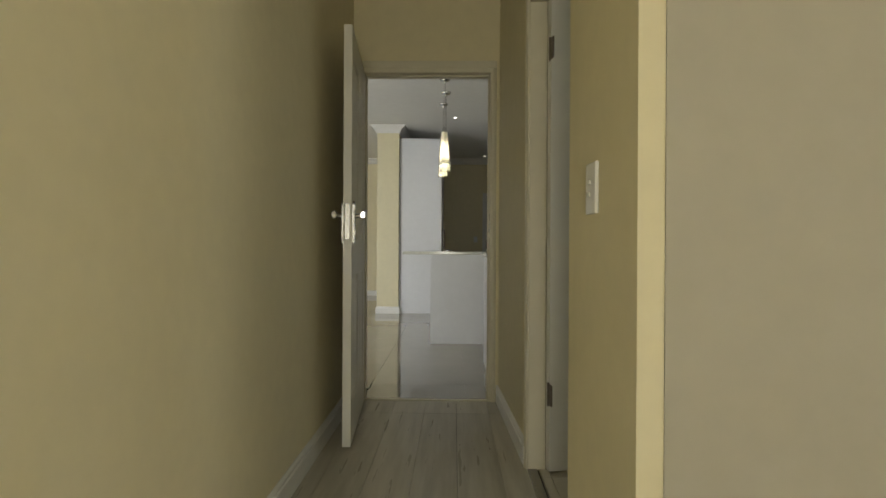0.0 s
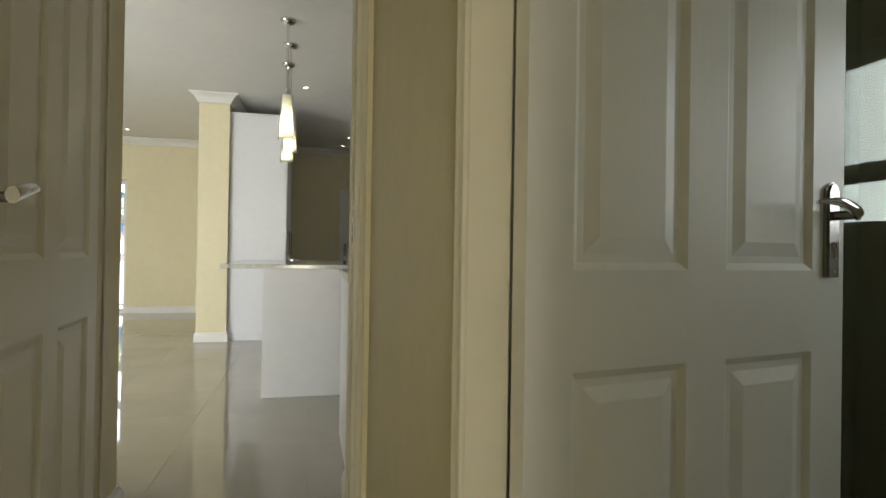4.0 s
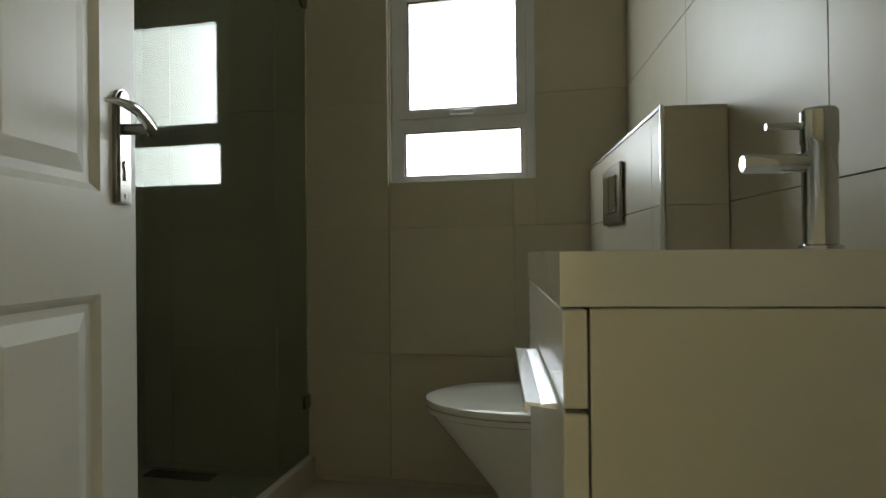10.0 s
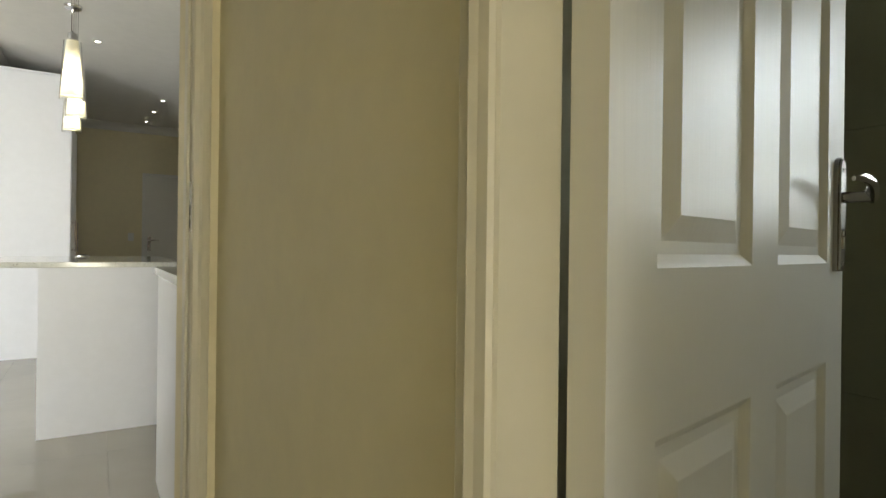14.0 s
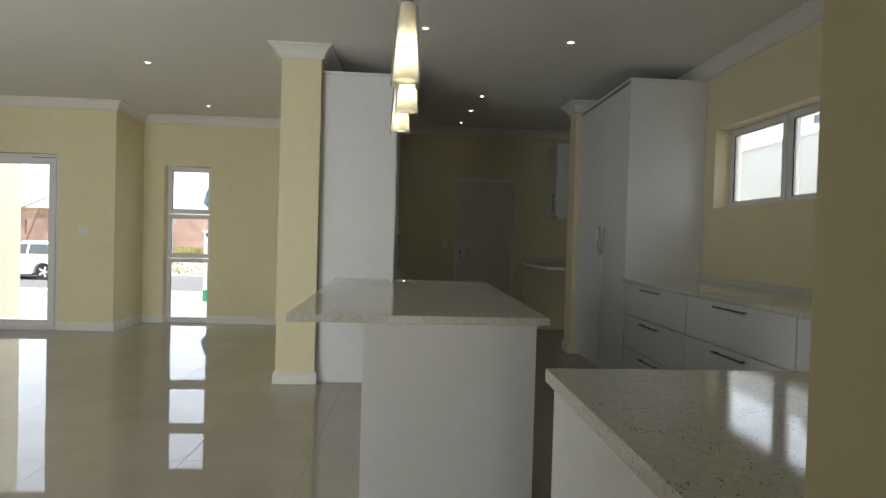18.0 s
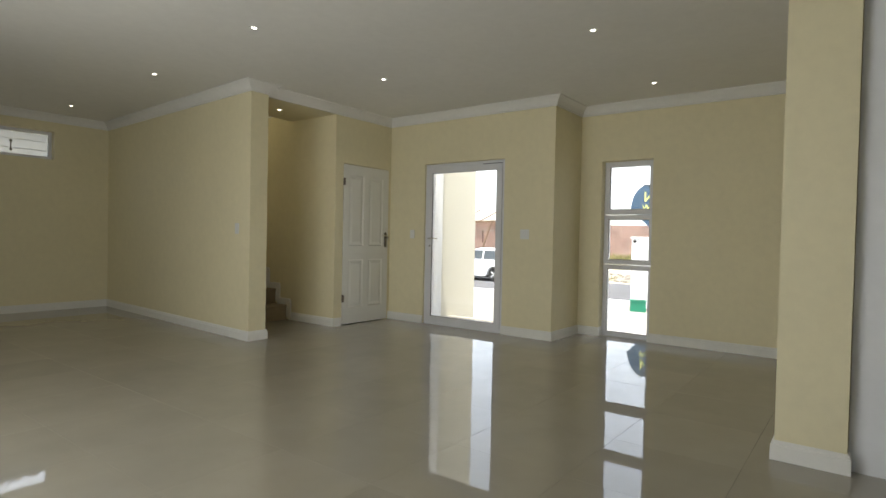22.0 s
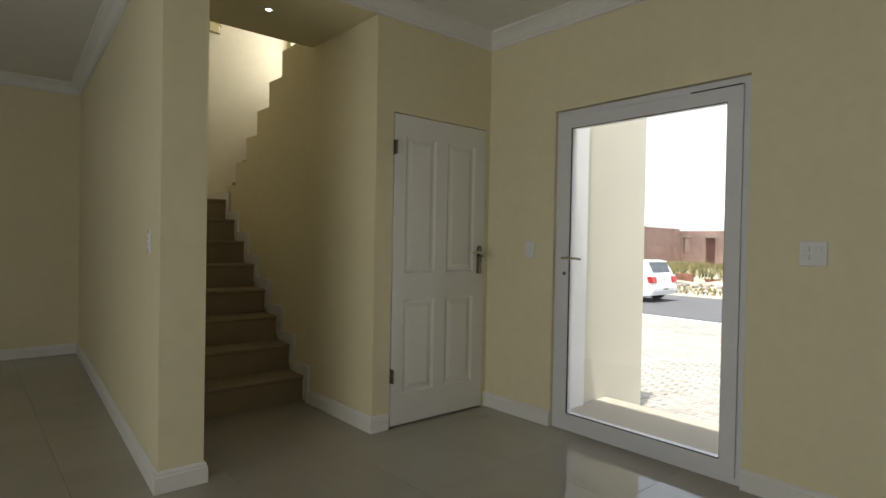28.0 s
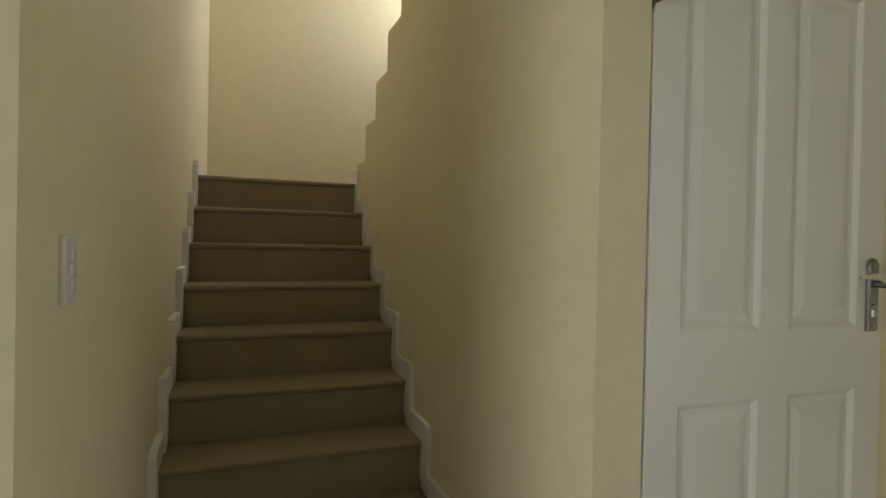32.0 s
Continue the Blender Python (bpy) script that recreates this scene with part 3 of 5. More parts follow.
panel_door("door_1", pose(0.073, -0.135, 0.008, 0, 0, -85.3), 0.813, 2.03, "white embossed four-panel door standing open along the wall", -1)
panel_door("door_2", pose(1.036, -1.181, 0.012, 0, 0, 11.3), 0.827, 2.03, "white embossed four-panel bathroom door standing open", -1)
panel_door("door_3", pose(CUP - 0.036, 6.037, 0.012, 0, 0, 90), 0.826, 2.035, "white embossed four-panel cupboard door, closed", -1)

# frames of the kitchen and bathroom doorways
f = holder("door_frame", pose(0, END, 0), "cream painted frame of the kitchen doorway", "door frame", kind="structure")
part("jamb", B(0.854, 0.871, -0.014, 0.085, 0.0, 2.07, bev=0.003), M_FRAME, f)
part("jamb", B(0.0565, 0.0615, -0.014, 0.085, 0.0, 2.07, bev=0.002), M_FRAME, f)
part("head", B(0.0565, 0.871, -0.014, 0.085, 2.0705, 2.104, bev=0.003), M_FRAME, f)
part("stop", B(0.845, 0.8535, 0.032, 0.084, 0.0, 2.058, bev=0.002), M_FRAME, f)
part("stop", B(0.062, 0.069, 0.032, 0.084, 0.0, 2.058, bev=0.002), M_FRAME, f)
part("stop", B(0.062, 0.8535, 0.032, 0.084, 2.0585, 2.07, bev=0.002), M_FRAME, f)
part("architrave", prism(bmesh.new(), [(0.860, -0.0005), (0.861, -0.012), (0.868, -0.014), (0.875, -0.018), (0.885, -0.014), (0.893, -0.008), (0.896, -0.0005)], 0.0, 2.10, "z"), M_FRAME, f)
part("architrave", prism(bmesh.new(), [(0.050, -0.0005), (0.048, -0.012), (0.038, -0.014), (0.028, -0.018), (0.010, -0.014), (-0.004, -0.008), (-0.008, -0.0005)], 0.0, 2.10, "z"), M_FRAME, f)
part("architrave", B(-0.008, 0.896, -0.016, -0.0005, 2.1005, 2.145, bev=0.005), M_FRAME, f)
part("strike_plate", B(0.851, 0.8538, -0.006, 0.020, 1.06, 1.18), M_STEEL, f, "steel strike plate")
part("strike_hole", B(0.8502, 0.8509, 0.000, 0.012, 1.10, 1.125), M_DARK, f)
part("strike_hole", B(0.8502, 0.8509, 0.000, 0.012, 1.07, 1.09), M_DARK, f)
f = holder("door_frame", pose(RIGHT, 0, 0), "cream painted frame of the bathroom doorway", "door frame", kind="structure")
part("jamb", B(-0.004, 0.074, -1.172, -1.146, 0.0, 2.045, bev=0.003), M_FRAME, f)
part("jamb", B(0.006, 0.074, -2.015, -1.998, 0.0, 2.045, bev=0.003), M_FRAME, f)
part("architrave", prism(bmesh.new(), [(0.0, -1.170), (-0.010, -1.166), (-0.013, -1.154), (-0.018, -1.146), (-0.012, -1.136), (-0.014, -1.126), (-0.008, -1.116), (0.0, -1.110)], 0.0, 2.10, "z"), M_FRAME, f)
part("head", B(-0.004, 0.074, -2.015, -1.146, 2.0455, 2.074, bev=0.003), M_FRAME, f)
part("architrave", B(-0.014, 0.0, -2.01, -1.110, 2.1005, 2.13, bev=0.004), M_FRAME, f)

# closed flush door of the scullery
d = holder("door_4", pose(1.228, FAR + 0.02, 0.01), "plain flush white scullery door, closed", "door", kind="structure")
part("leaf", B(0, 0.78, 0, 0.04, 0, 2.03, bev=0.002), M_DOOR, d)
lever_set(d, 0.065, 1.04, 0.0, -1, 1)
for z in (0.3, 1.8):
    part("hinge", B(0.776, 0.786, -0.006, 0.0, z, z + 0.1), M_STEEL, d)
part("frame", solid([-0.03, -0.003, 0.783, 0.81], [-0.03, 0.05], [-0.01, 2.033, 2.06], [(-0.003, 0.783, -1, 1, -1, 2.033)]), M_TRIM, d)

# ---------------------------------------------------------------- windows and the glass door
def pane_frame(parent, x0, x1, z0, z1, b, d0, d1, name="frame", pane=M_GLASS):
    """A frame in the x-z plane between depths d0 and d1, with a dark gasket and a pane."""
    fr = part(name, solid([x0, x0 + b, x1 - b, x1], [d0, d1], [z0, z0 + b, z1 - b, z1], [(x0 + b, x1 - b, -9, 9, z0 + b, z1 - b)]), M_PVC, parent)
    g = 0.004
    part("gasket", solid([x0 + b - 0.001, x0 + b + g, x1 - b - g, x1 - b + 0.001], [d0 + 0.004, d0 + 0.012], [z0 + b - 0.001, z0 + b + g, z1 - b - g, z1 - b + 0.001], [(x0 + b + g, x1 - b - g, -9, 9, z0 + b + g, z1 - b - g)]), M_GASKET, fr)
    p = part("pane", B(x0 + b - 0.001, x1 - b + 0.001, (d0 + d1) / 2 - 0.003, (d0 + d1) / 2 + 0.003, z0 + b - 0.001, z1 - b + 0.001), pane, fr)
    p.visible_shadow = False
    return fr


# glass entrance door: outer frame, sash, pane, bar handle and lock
d = holder("glass_door", pose(-4.82, GLZ + 0.025, 0.0), "white framed glass entrance door, closed", "door", kind="structure")
W, H = 1.212, 2.095
part("frame", solid([0, 0.035, W - 0.035, W], [0, 0.07], [0, 0.03, H - 0.035, H], [(0.035, W - 0.035, -9, 9, 0.03, H - 0.035)]), M_PVC, d)
pane_frame(d, 0.037, W - 0.037, 0.034, H - 0.04, 0.078, -0.012, 0.055, "sash")
bm = L([(0.008, -0.06), (0.008, -0.012)], (0.095, 0, 1.13), 10, "y")
tube(bm, [(0.09, -0.055, 1.13), (0.16, -0.058, 1.132), (0.235, -0.055, 1.128)], 0.008)
part("handle", bm, M_CHROME, d, "slim chrome lever")
part("lock", L([(0.012, -0.018), (0.012, -0.012)], (0.085, 0, 1.03), 12, "y"), M_STEEL, d)
part("weather_gap", B(0.9, W - 0.036, -0.0135, -0.0122, H - 0.043, H - 0.036), M_GASKET, d)

# tall narrow window in three lights
w = holder("window_1", pose(-2.69, DIN + 0.11, 0.0), "tall narrow white window in three lights reaching the floor", "window", kind="structure")
W = 0.60
for z0, z1, b in ((0.0, 0.86, 0.042), (0.865, 1.455, 0.045), (1.46, 2.088, 0.05)):
    pane_frame(w, 0.002, W - 0.002, z0 + 0.001, z1, b + 0.012, 0.0, 0.06)

# kitchen window, in two lights, in the wall that runs along y
w = holder("window_2", pose(KX + 0.13, 4.45, 1.535, 0, 0, -90), "wide white kitchen window above the worktop", "window", kind="structure")
for x0, x1 in ((0.002, 0.70), (0.71, 1.85 - 0.60), (1.26, 1.848)):
    pane_frame(w, x0, x1, 0.002, 0.643, 0.05, 0.0, 0.06)
part("latch", B(0.28, 0.36, -0.012, 0.0, 0.012, 0.03, bev=0.003), M_PVC, w)

# high window band of the living room
w = holder("window_3", pose(LOUT - 0.10, 1.235, 2.12, 0, 0, 90), "high white window band below the ceiling", "window", kind="structure")
for x0, x1 in ((0.002, 0.962), (0.972, 1.932), (1.942, 2.908)):
    pane_frame(w, x0, x1, 0.002, 0.393, 0.04, 0.0, 0.06)
    bm = tube(bmesh.new(), [((x0 + x1) / 2, -0.014, 0.10), ((x0 + x1) / 2, -0.018, 0.20)], 0.007)
    lathe(bm, [(0.002, -0.028), (0.018, -0.026), (0.018, -0.012), (0.002, -0.001)], ((x0 + x1) / 2, 0, 0.21), 12, "y")
    lathe(bm, [(0.002, -0.028), (0.016, -0.026), (0.016, -0.012), (0.002, -0.001)], ((x0 + x1) / 2, 0, 0.09), 12, "y")
    part("stay", bm, M_STEEL, w, "dark steel window stay")

# bathroom window: a top-hung light over a fixed light
w = holder("window_4", pose(BX1 + 0.022, -1.198, 1.172, 0, 0, -90), "white bathroom window with a top-hung light", "window", kind="structure")
part("frame", solid([0.001, 0.033, 0.524, 0.556], [0.0, 0.05], [0.001, 0.004, 0.214, 0.247, 0.740, 0.772], [(0.033, 0.524, -9, 9, 0.004, 0.214), (0.033, 0.524, -9, 9, 0.247, 0.740)]), M_PVC, w)
for z0, z1, b in ((0.0045, 0.2135, 0.018), (0.2475, 0.7395, 0.033)):
    pane_frame(w, 0.0335, 0.5235, z0, z1, b, -0.004, 0.045, "sash", pane=M_FROST)
part("latch", B(0.235, 0.33, -0.02, -0.0045, 0.252, 0.274, bev=0.004), M_PVC, w, "white window catch")

# upper stair window
w = holder("window_5", pose(-9.0, 7.0, 3.0), "white window over the stair landing", "window", kind="structure")
for x0, x1 in ((0.002, 0.495), (0.505, 0.998)):
    pane_frame(w, x0, x1, 0.002, 1.298, 0.05, 0.08, 0.14)
# added, unseen window that houses the passage fill lamp
w = holder("window_6", pose(4.25, -3.4, 0.9, 0, 0, -90), "plain white window added out of view in the side passage", "window", kind="structure")
pane_frame(w, 0.002, 1.798, 0.002, 1.198, 0.05, 0.0, 0.06)
w = holder("patio_door", pose(-4.4, 0.20, 0.0), "wide white framed glass patio doors", "door", kind="structure")
for x0, x1 in ((0.002, 1.399), (1.401, 2.798)):
    pane_frame(w, x0, x1, 0.001, 2.098, 0.07, 0.0, 0.06)
# this glass door is added behind the corridor to hold its fill lamp
w = holder("back_door", pose(0.14, -6.30, 0.0), "white framed glass door added out of view behind the corridor", "door", kind="structure")
pane_frame(w, 0.002, 0.718, 0.001, 2.098, 0.08, 0.0, 0.06)

# ---------------------------------------------------------------- kitchen
TOP = 0.93


def bar_handle(parent, a, b, out):
    """A steel bar on two posts between a and b, standing off along out."""
    a, b, o = Vector(a), Vector(b), Vector(out)
    d = (b - a).normalized()
    bm = tube(bmesh.new(), [a + o * 0.03, b + o * 0.03], 0.006)
    for p in (a + d * 0.025, b - d * 0.025):
        tube(bm, [p, p + o * 0.03], 0.004)
    return part("handle", bm, M_BAR, parent, "dark brushed steel bar handle")


# island
isl = holder("kitchen_island", pose(0, 0, 0), "white kitchen island carcass on the tiled floor", "kitchen island")
part("end_panel", B(0.395, 1.048, 2.03, 2.062, 0.0, TOP - 0.03, bev=0.001), M_CAB, isl)
part("body", B(0.415, 1.025, 2.064, 3.72, 0.0, TOP - 0.03), M_CAB, isl)
for i in range(3):
    dr = part("door", B(1.026, 1.044, 2.07 + 0.54 * i, 2.07 + 0.54 * i + 0.536, 0.09, TOP - 0.035, bev=0.001), M_CAB, isl)
    bar_handle(dr, (1.044, 2.2 + 0.54 * i, 0.84), (1.044, 2.5 + 0.54 * i, 0.84), (1, 0, 0))
thing("island_worktop", B(0.112, 1.098, 2.024, 3.84, TOP - 0.0295, TOP, bev=0.003), M_QUARTZ, "pale speckled quartz worktop on the island", "worktop")
for v in bpy.data.objects["island_worktop"].data.vertices:    # its free edge runs a little out of square
    if v.co.x < 0.5:
        v.co.x -= 0.05 * (v.co.y - 2.024) / 1.816
pu = holder("pop_up_socket", pose(0.552, 3.765, TOP), "round chrome and black pop-up socket in the worktop", "socket")
part("rim", L([(0.030, 0), (0.055, 0), (0.055, 0.004), (0.048, 0.009), (0.030, 0.009)], seg=28), M_CHROME, pu)
part("cap", L([(0.029, 0.001), (0.029, 0.012), (0.024, 0.014)], seg=24), M_GASKET, pu)

# tall unit beside the pier
tu = holder("tall_unit", pose(0, 0, 0), "tall white kitchen unit against the pier", "cabinet")
part("side_panel", B(-0.180, 0.438, 4.642, 4.662, 0.0, 2.555, bev=0.001), M_CAB, tu)
part("body", B(-0.180, 0.428, 4.664, 5.96, 0.0, 2.53), M_CAB, tu)
part("top_trim", B(-0.182, 0.443, 4.636, 5.96, 2.5565, 2.575), M_CAB, tu)
for y in (4.668, 5.318):
    dd = part("door", B(0.429, 0.447, y, y + 0.645, 0.09, 2.52, bev=0.001), M_CAB, tu)
    bar_handle(dd, (0.447, y + 0.05, 0.95), (0.447, y + 0.05, 1.25), (1, 0, 0))

# run of drawers under the window
for i, (y0, y1) in enumerate(((3.548, 4.604), (2.49, 3.544), (1.40, 2.486))):
    un = holder("drawer_unit", pose(0, 0, 0), "white drawer unit with steel bar handles", "cabinet", "kitchen drawer units")
    part("body", B(2.45, KX - 0.002, y0, y1, 0.09, TOP - 0.03), M_CAB, un)
    part("plinth", B(2.465, 2.485, y0, y1, 0.0, 0.09), M_CAB, un)
    for z0, z1 in ((0.10, 0.350), (0.355, 0.626), (0.631, 0.895)):
        dr = part("drawer_front", B(2.410, 2.4285, y0 + 0.0025, y1 - 0.0025, z0 + 0.001, z1 - 0.001, bev=0.0015), M_CAB, un)
        m = (y0 + y1) / 2
        bar_handle(dr, (2.410, m - 0.155, z1 - 0.035), (2.410, m + 0.155, z1 - 0.035), (-1, 0, 0))
un = holder("base_unit", pose(0, 0, 0), "white base unit with a plain end panel", "cabinet")
part("end_panel", B(0.886, 0.906, SOUTH + 0.002, 1.165, 0.0, TOP - 0.03, bev=0.001), M_CAB, un)
part("body", B(0.907, KX - 0.002, SOUTH + 0.002, 1.145, 0.09, TOP - 0.03), M_CAB, un)
part("plinth", B(0.907, 2.41, 1.08, 1.10, 0.0, 0.09), M_CAB, un)
for i in range(3):
    dd = part("door", B(0.907 + 0.48 * i, 0.907 + 0.48 * i + 0.476, 1.146, 1.164, 0.1, TOP - 0.036, bev=0.001), M_CAB, un)
    bar_handle(dd, (0.96 + 0.48 * i, 1.164, 0.7), (0.96 + 0.48 * i, 1.164, 0.86), (0, 1, 0))
wt = holder("worktop", pose(0, 0, 0), "pale speckled quartz worktop with a low upstand", "worktop")
part("slab", solid([0.874, 2.385, KX - 0.001], [SOUTH + 0.001, 1.20, 4.607], [TOP - 0.0295, TOP], [(0.8, 2.385, 1.20, 9, 0, 9)]), M_QUARTZ, wt)
part("upstand", B(0.91, KX - 0.001, SOUTH + 0.001, SOUTH + 0.021, TOP + 0.0005, TOP + 0.10), M_QUARTZ, wt)
part("upstand", B(KX - 0.021, KX - 0.001, SOUTH + 0.0215, 4.607, TOP + 0.0005, TOP + 0.04), M_QUARTZ, wt)
wu = holder("wall_unit", pose(0, 0, 0), "white wall-hung cupboard above the near worktop", "cabinet")
part("body", B(0.902, 1.89, SOUTH + 0.002, SOUTH + 0.26, 1.583, 2.35, bev=0.001), M_CAB, wu)
wd = part("door", B(0.904, 1.394, SOUTH + 0.261, SOUTH + 0.279, 1.585, 2.348, bev=0.001), M_CAB, wu)
bar_handle(wd, (1.36, SOUTH + 0.279, 1.61), (1.36, SOUTH + 0.279, 1.79), (0, 1, 0))
part("door", B(1.398, 1.888, SOUTH + 0.261, SOUTH + 0.279, 1.585, 2.348, bev=0.001), M_CAB, wu)

# tall cupboard with two doors
tc = holder("tall_cupboard", pose(0, 0, 0), "tall white cupboard with two doors and long bar handles", "cabinet")
part("side_panel", B(2.408, KX - 0.002, 4.61, 4.63, 0.0, 2.61, bev=0.001), M_CAB, tc)
part("body", B(2.45, KX - 0.002, 4.632, 5.965, 0.09, 2.59), M_CAB, tc)
part("plinth", B(2.465, 2.485, 4.632, 5.965, 0.0, 0.09), M_CAB, tc)
part("top_trim", B(2.402, KX - 0.002, 4.605, 5.965, 2.6105, 2.63), M_CAB, tc)
for y0, y1, h in ((4.633, 5.193, 5.14), (5.197, 5.964, 5.25)):
    dd = part("door", B(2.410, 2.429, y0, y1, 0.10, 2.588, bev=0.0015), M_CAB, tc)
    bar_handle(dd, (2.410, h, 1.12), (2.410, h, 1.38), (-1, 0, 0))

# scullery: worktop with an open bay, wall cupboard
sc = holder("scullery_worktop", pose(0, 0, 0), "pale quartz worktop over an open appliance bay", "worktop")
part("slab", B(2.15, KX - 0.001, 6.21, FAR - 0.001, TOP - 0.0295, TOP, bev=0.002), M_QUARTZ, sc)
part("upstand", B(2.15, KX - 0.001, FAR - 0.021, FAR - 0.001, TOP + 0.0005, TOP + 0.068), M_QUARTZ, sc)
part("support", B(2.17, KX - 0.002, FAR - 0.022, FAR - 0.002, 0.0, TOP - 0.03), M_WALL, sc)
part("support", B(2.45, KX - 0.002, 6.245, 6.265, 0.0, TOP - 0.03), M_CAB, sc)
su = holder("wall_cupboard", pose(0, 0, 0), "white wall-hung cupboard with a steel handle", "cabinet")
part("body", B(2.48, KX - 0.002, 7.13, FAR - 0.05, 1.55, 2.50, bev=0.001), M_CAB, su)
dd = part("door", B(2.46, 2.4785, 7.132, FAR - 0.052, 1.57, 2.498, bev=0.001), M_CAB, su)
bar_handle(dd, (2.46, 7.17, 1.62), (2.46, 7.17, 1.85), (-1, 0, 0))
part("light_rail", B(2.49, KX - 0.01, 7.135, 7.15, 1.52, 1.549), M_TRIM, su)

# pendants over the island
def pendant(x, y, bottom):
    p = holder("pendant_lamp", pose(x, y, CEIL), "lit pendant with an opal cone in a clear glass sleeve", "lamp", "pendants over the island")
    b = bottom - CEIL
    smooth(part("canopy", L([(0.058, 0), (0.058, -0.012), (0.050, -0.022), (0.012, -0.028), (0.006, -0.05)], seg=28), M_CHROME, p))
    for dx in (-0.006, 0.006):
        part("cable", tube(bmesh.new(), [(dx, 0, -0.03), (dx, 0, b + 0.36)], 0.0014, 6), M_STEEL, p)
    part("holder_cap", L([(0.012, b + 0.33), (0.026, b + 0.335), (0.024, b + 0.375), (0.008, b + 0.39)], seg=20), M_CHROME, p)
    smooth(part("shade", L([(0.050, b + 0.022), (0.054, b + 0.018), (0.030, b + 0.335), (0.026, b + 0.335), (0.050, b + 0.022)], seg=32, cap=False), M_SHADE, p, "glowing opal glass cone"))
    part("diffuser", L([(0.0495, b + 0.024), (0.0495, b + 0.026)], seg=32), M_SHADE, p, "opal disc closing the cone")
    s = smooth(part("sleeve", L([(0.060, b), (0.0625, b), (0.044, b + 0.33), (0.0415, b + 0.33), (0.060, b)], seg=32, cap=False), M_GLASS, p, "clear glass sleeve"))
    s.visible_shadow = False
    part("bulb", L([(0.002, b + 0.07), (0.014, b + 0.08), (0.018, b + 0.11), (0.011, b + 0.15), (0.010, b + 0.2)], seg=16), M_BULB, p, "lit lamp bulb")
    return p


for x, y, b in ((0.525, 2.28, 1.850), (0.530, 2.80, 1.840), (0.490, 3.31, 1.838)):
    pendant(x, y, b)

# downlights
dl = holder("downlight", pose(0.64, 4.05, CEIL), "small lit recessed downlight", "lamp", "ceiling downlights")
smooth(part("bezel", L([(0.019, 0.002), (0.019, -0.003), (0.026, -0.006), (0.038, -0.004), (0.040, 0.002)], seg=24, cap=False), M_TRIM, dl))
part("lens", L([(0.018, -0.0005), (0.018, -0.002), (0.010, -0.003)], seg=20), M_LED, dl)
for x, y in ((1.755, 4.19), (1.302, 5.90), (1.26, 6.60), (1.215, 7.30), (-1.85, 5.24), (-1.90, 6.94), (-4.0, 3.74), (-2.46, 3.65), (-4.13, 5.35), (-5.98, 3.93), (-8.42, 4.04), (-6.4, 2.0), (-2.6, 1.6)):
    copy_thing(dl, pose(x, y, CEIL))
copy_thing(dl, pose(-5.85, 5.36, 2.645))

# ---------------------------------------------------------------- stair
X1, RUN, RISE, N = -6.33, 0.2385, 0.199, 8
st = holder("staircase", pose(0, 0, 0), "straight stair covered in brown carpet between two walls", "staircase", kind="structure")
for i in range(N):
    x = X1 - RUN * i
    z = RISE * (i + 1)
    x2 = x - RUN - 0.02 if i < N - 1 else LIV + 0.001
    bm = bmesh.new()
    prism(bm, [(x - 0.012, 0 if i == 0 else z - RISE - 0.03), (x - 0.006, z - 0.03), (x + 0.008, z - 0.022), (x + 0.010, z - 0.008), (x + 0.002, z), (x2, z), (x2, 0 if i == 0 else z - RISE - 0.03)], ST0 + 0.004, ST1 - 0.014, "y")
    part("step", bm, M_CARPET, st)
# stepped skirting pieces on both sides
for side in (0, 1):
    for i in range(N):
        x, z = X1 - RUN * i, RISE * (i + 1)
        y0, y1 = (ST0 + 0.02, ST0 + (PEND - x) * 0.0277 + 0.030) if side == 0 else (ST1 - 0.020, ST1 - 0.001)
        pts = [(x + 0.075, z - RISE - 0.02), (x + 0.075, z + 0.055), (x + 0.068, z + 0.060), (x + 0.068, z + 0.072), (x + 0.055, z + 0.082), (x - RUN + 0.055, z + 0.082), (x - RUN + 0.055, z - 0.02)]
        if i == N - 1:
            pts = [pts[0], pts[1], pts[2], pts[3], pts[4], (LIV + 0.02, z + 0.082), (LIV + 0.02, z - 0.02)]
        part("skirting", prism(bmesh.new(), pts, y0, y1, "y"), M_TRIM, st, "white stepped skirting")
part("skirting", B(LIV + 0.001, LIV + 0.016, ST0 + 0.112, ST1 - 0.016, RISE * N, RISE * N + 0.09), M_TRIM, st)

# wall between the flights, its top stepping up towards the room
prof = [(CUP - 0.12, -0.1), (CUP - 0.12, 2.644), (-6.301, 2.644), (-6.301, 3.158)]
x, z = -6.33, 3.158
while x > -7.9:
    prof.append((x, z))
    z -= 0.205
    prof.append((x, z))
    x -= 0.245
prof += [(x, z), (x, RISE * N + 0.01), (LIV + 0.35, RISE * N + 0.01), (LIV + 0.35, -0.1)]
thing("wall_stair_middle", prism(bmesh.new(), prof, ST1, ST1 + 0.15, "y"), M_WALL, "cream wall between the flights with a stepped top", "wall", kind="structure")
thing("landing", B(LIV, X1 - RUN * 7 - 0.3, ST1 + 0.15, 7.0, RISE * N - 0.2, RISE * N), M_CARPET, "brown carpeted stair landing", "landing", kind="structure")
for i in range(7):
    x = X1 - RUN * 7 - 0.3 + 0.245 * i
    emit("upper_step", B(x, x + 0.245, ST1 + 0.151, 6.999, RISE * N + 0.0 + 0.2 * i - 0.2, RISE * (N + 1 + i)), M_CARPET, st)
thing("wall_stair_outer", B(LIV, CUP - 0.6, 7.0, 7.2, -0.1, 2.759), M_WALL, "cream outer stair wall", "wall", kind="structure")

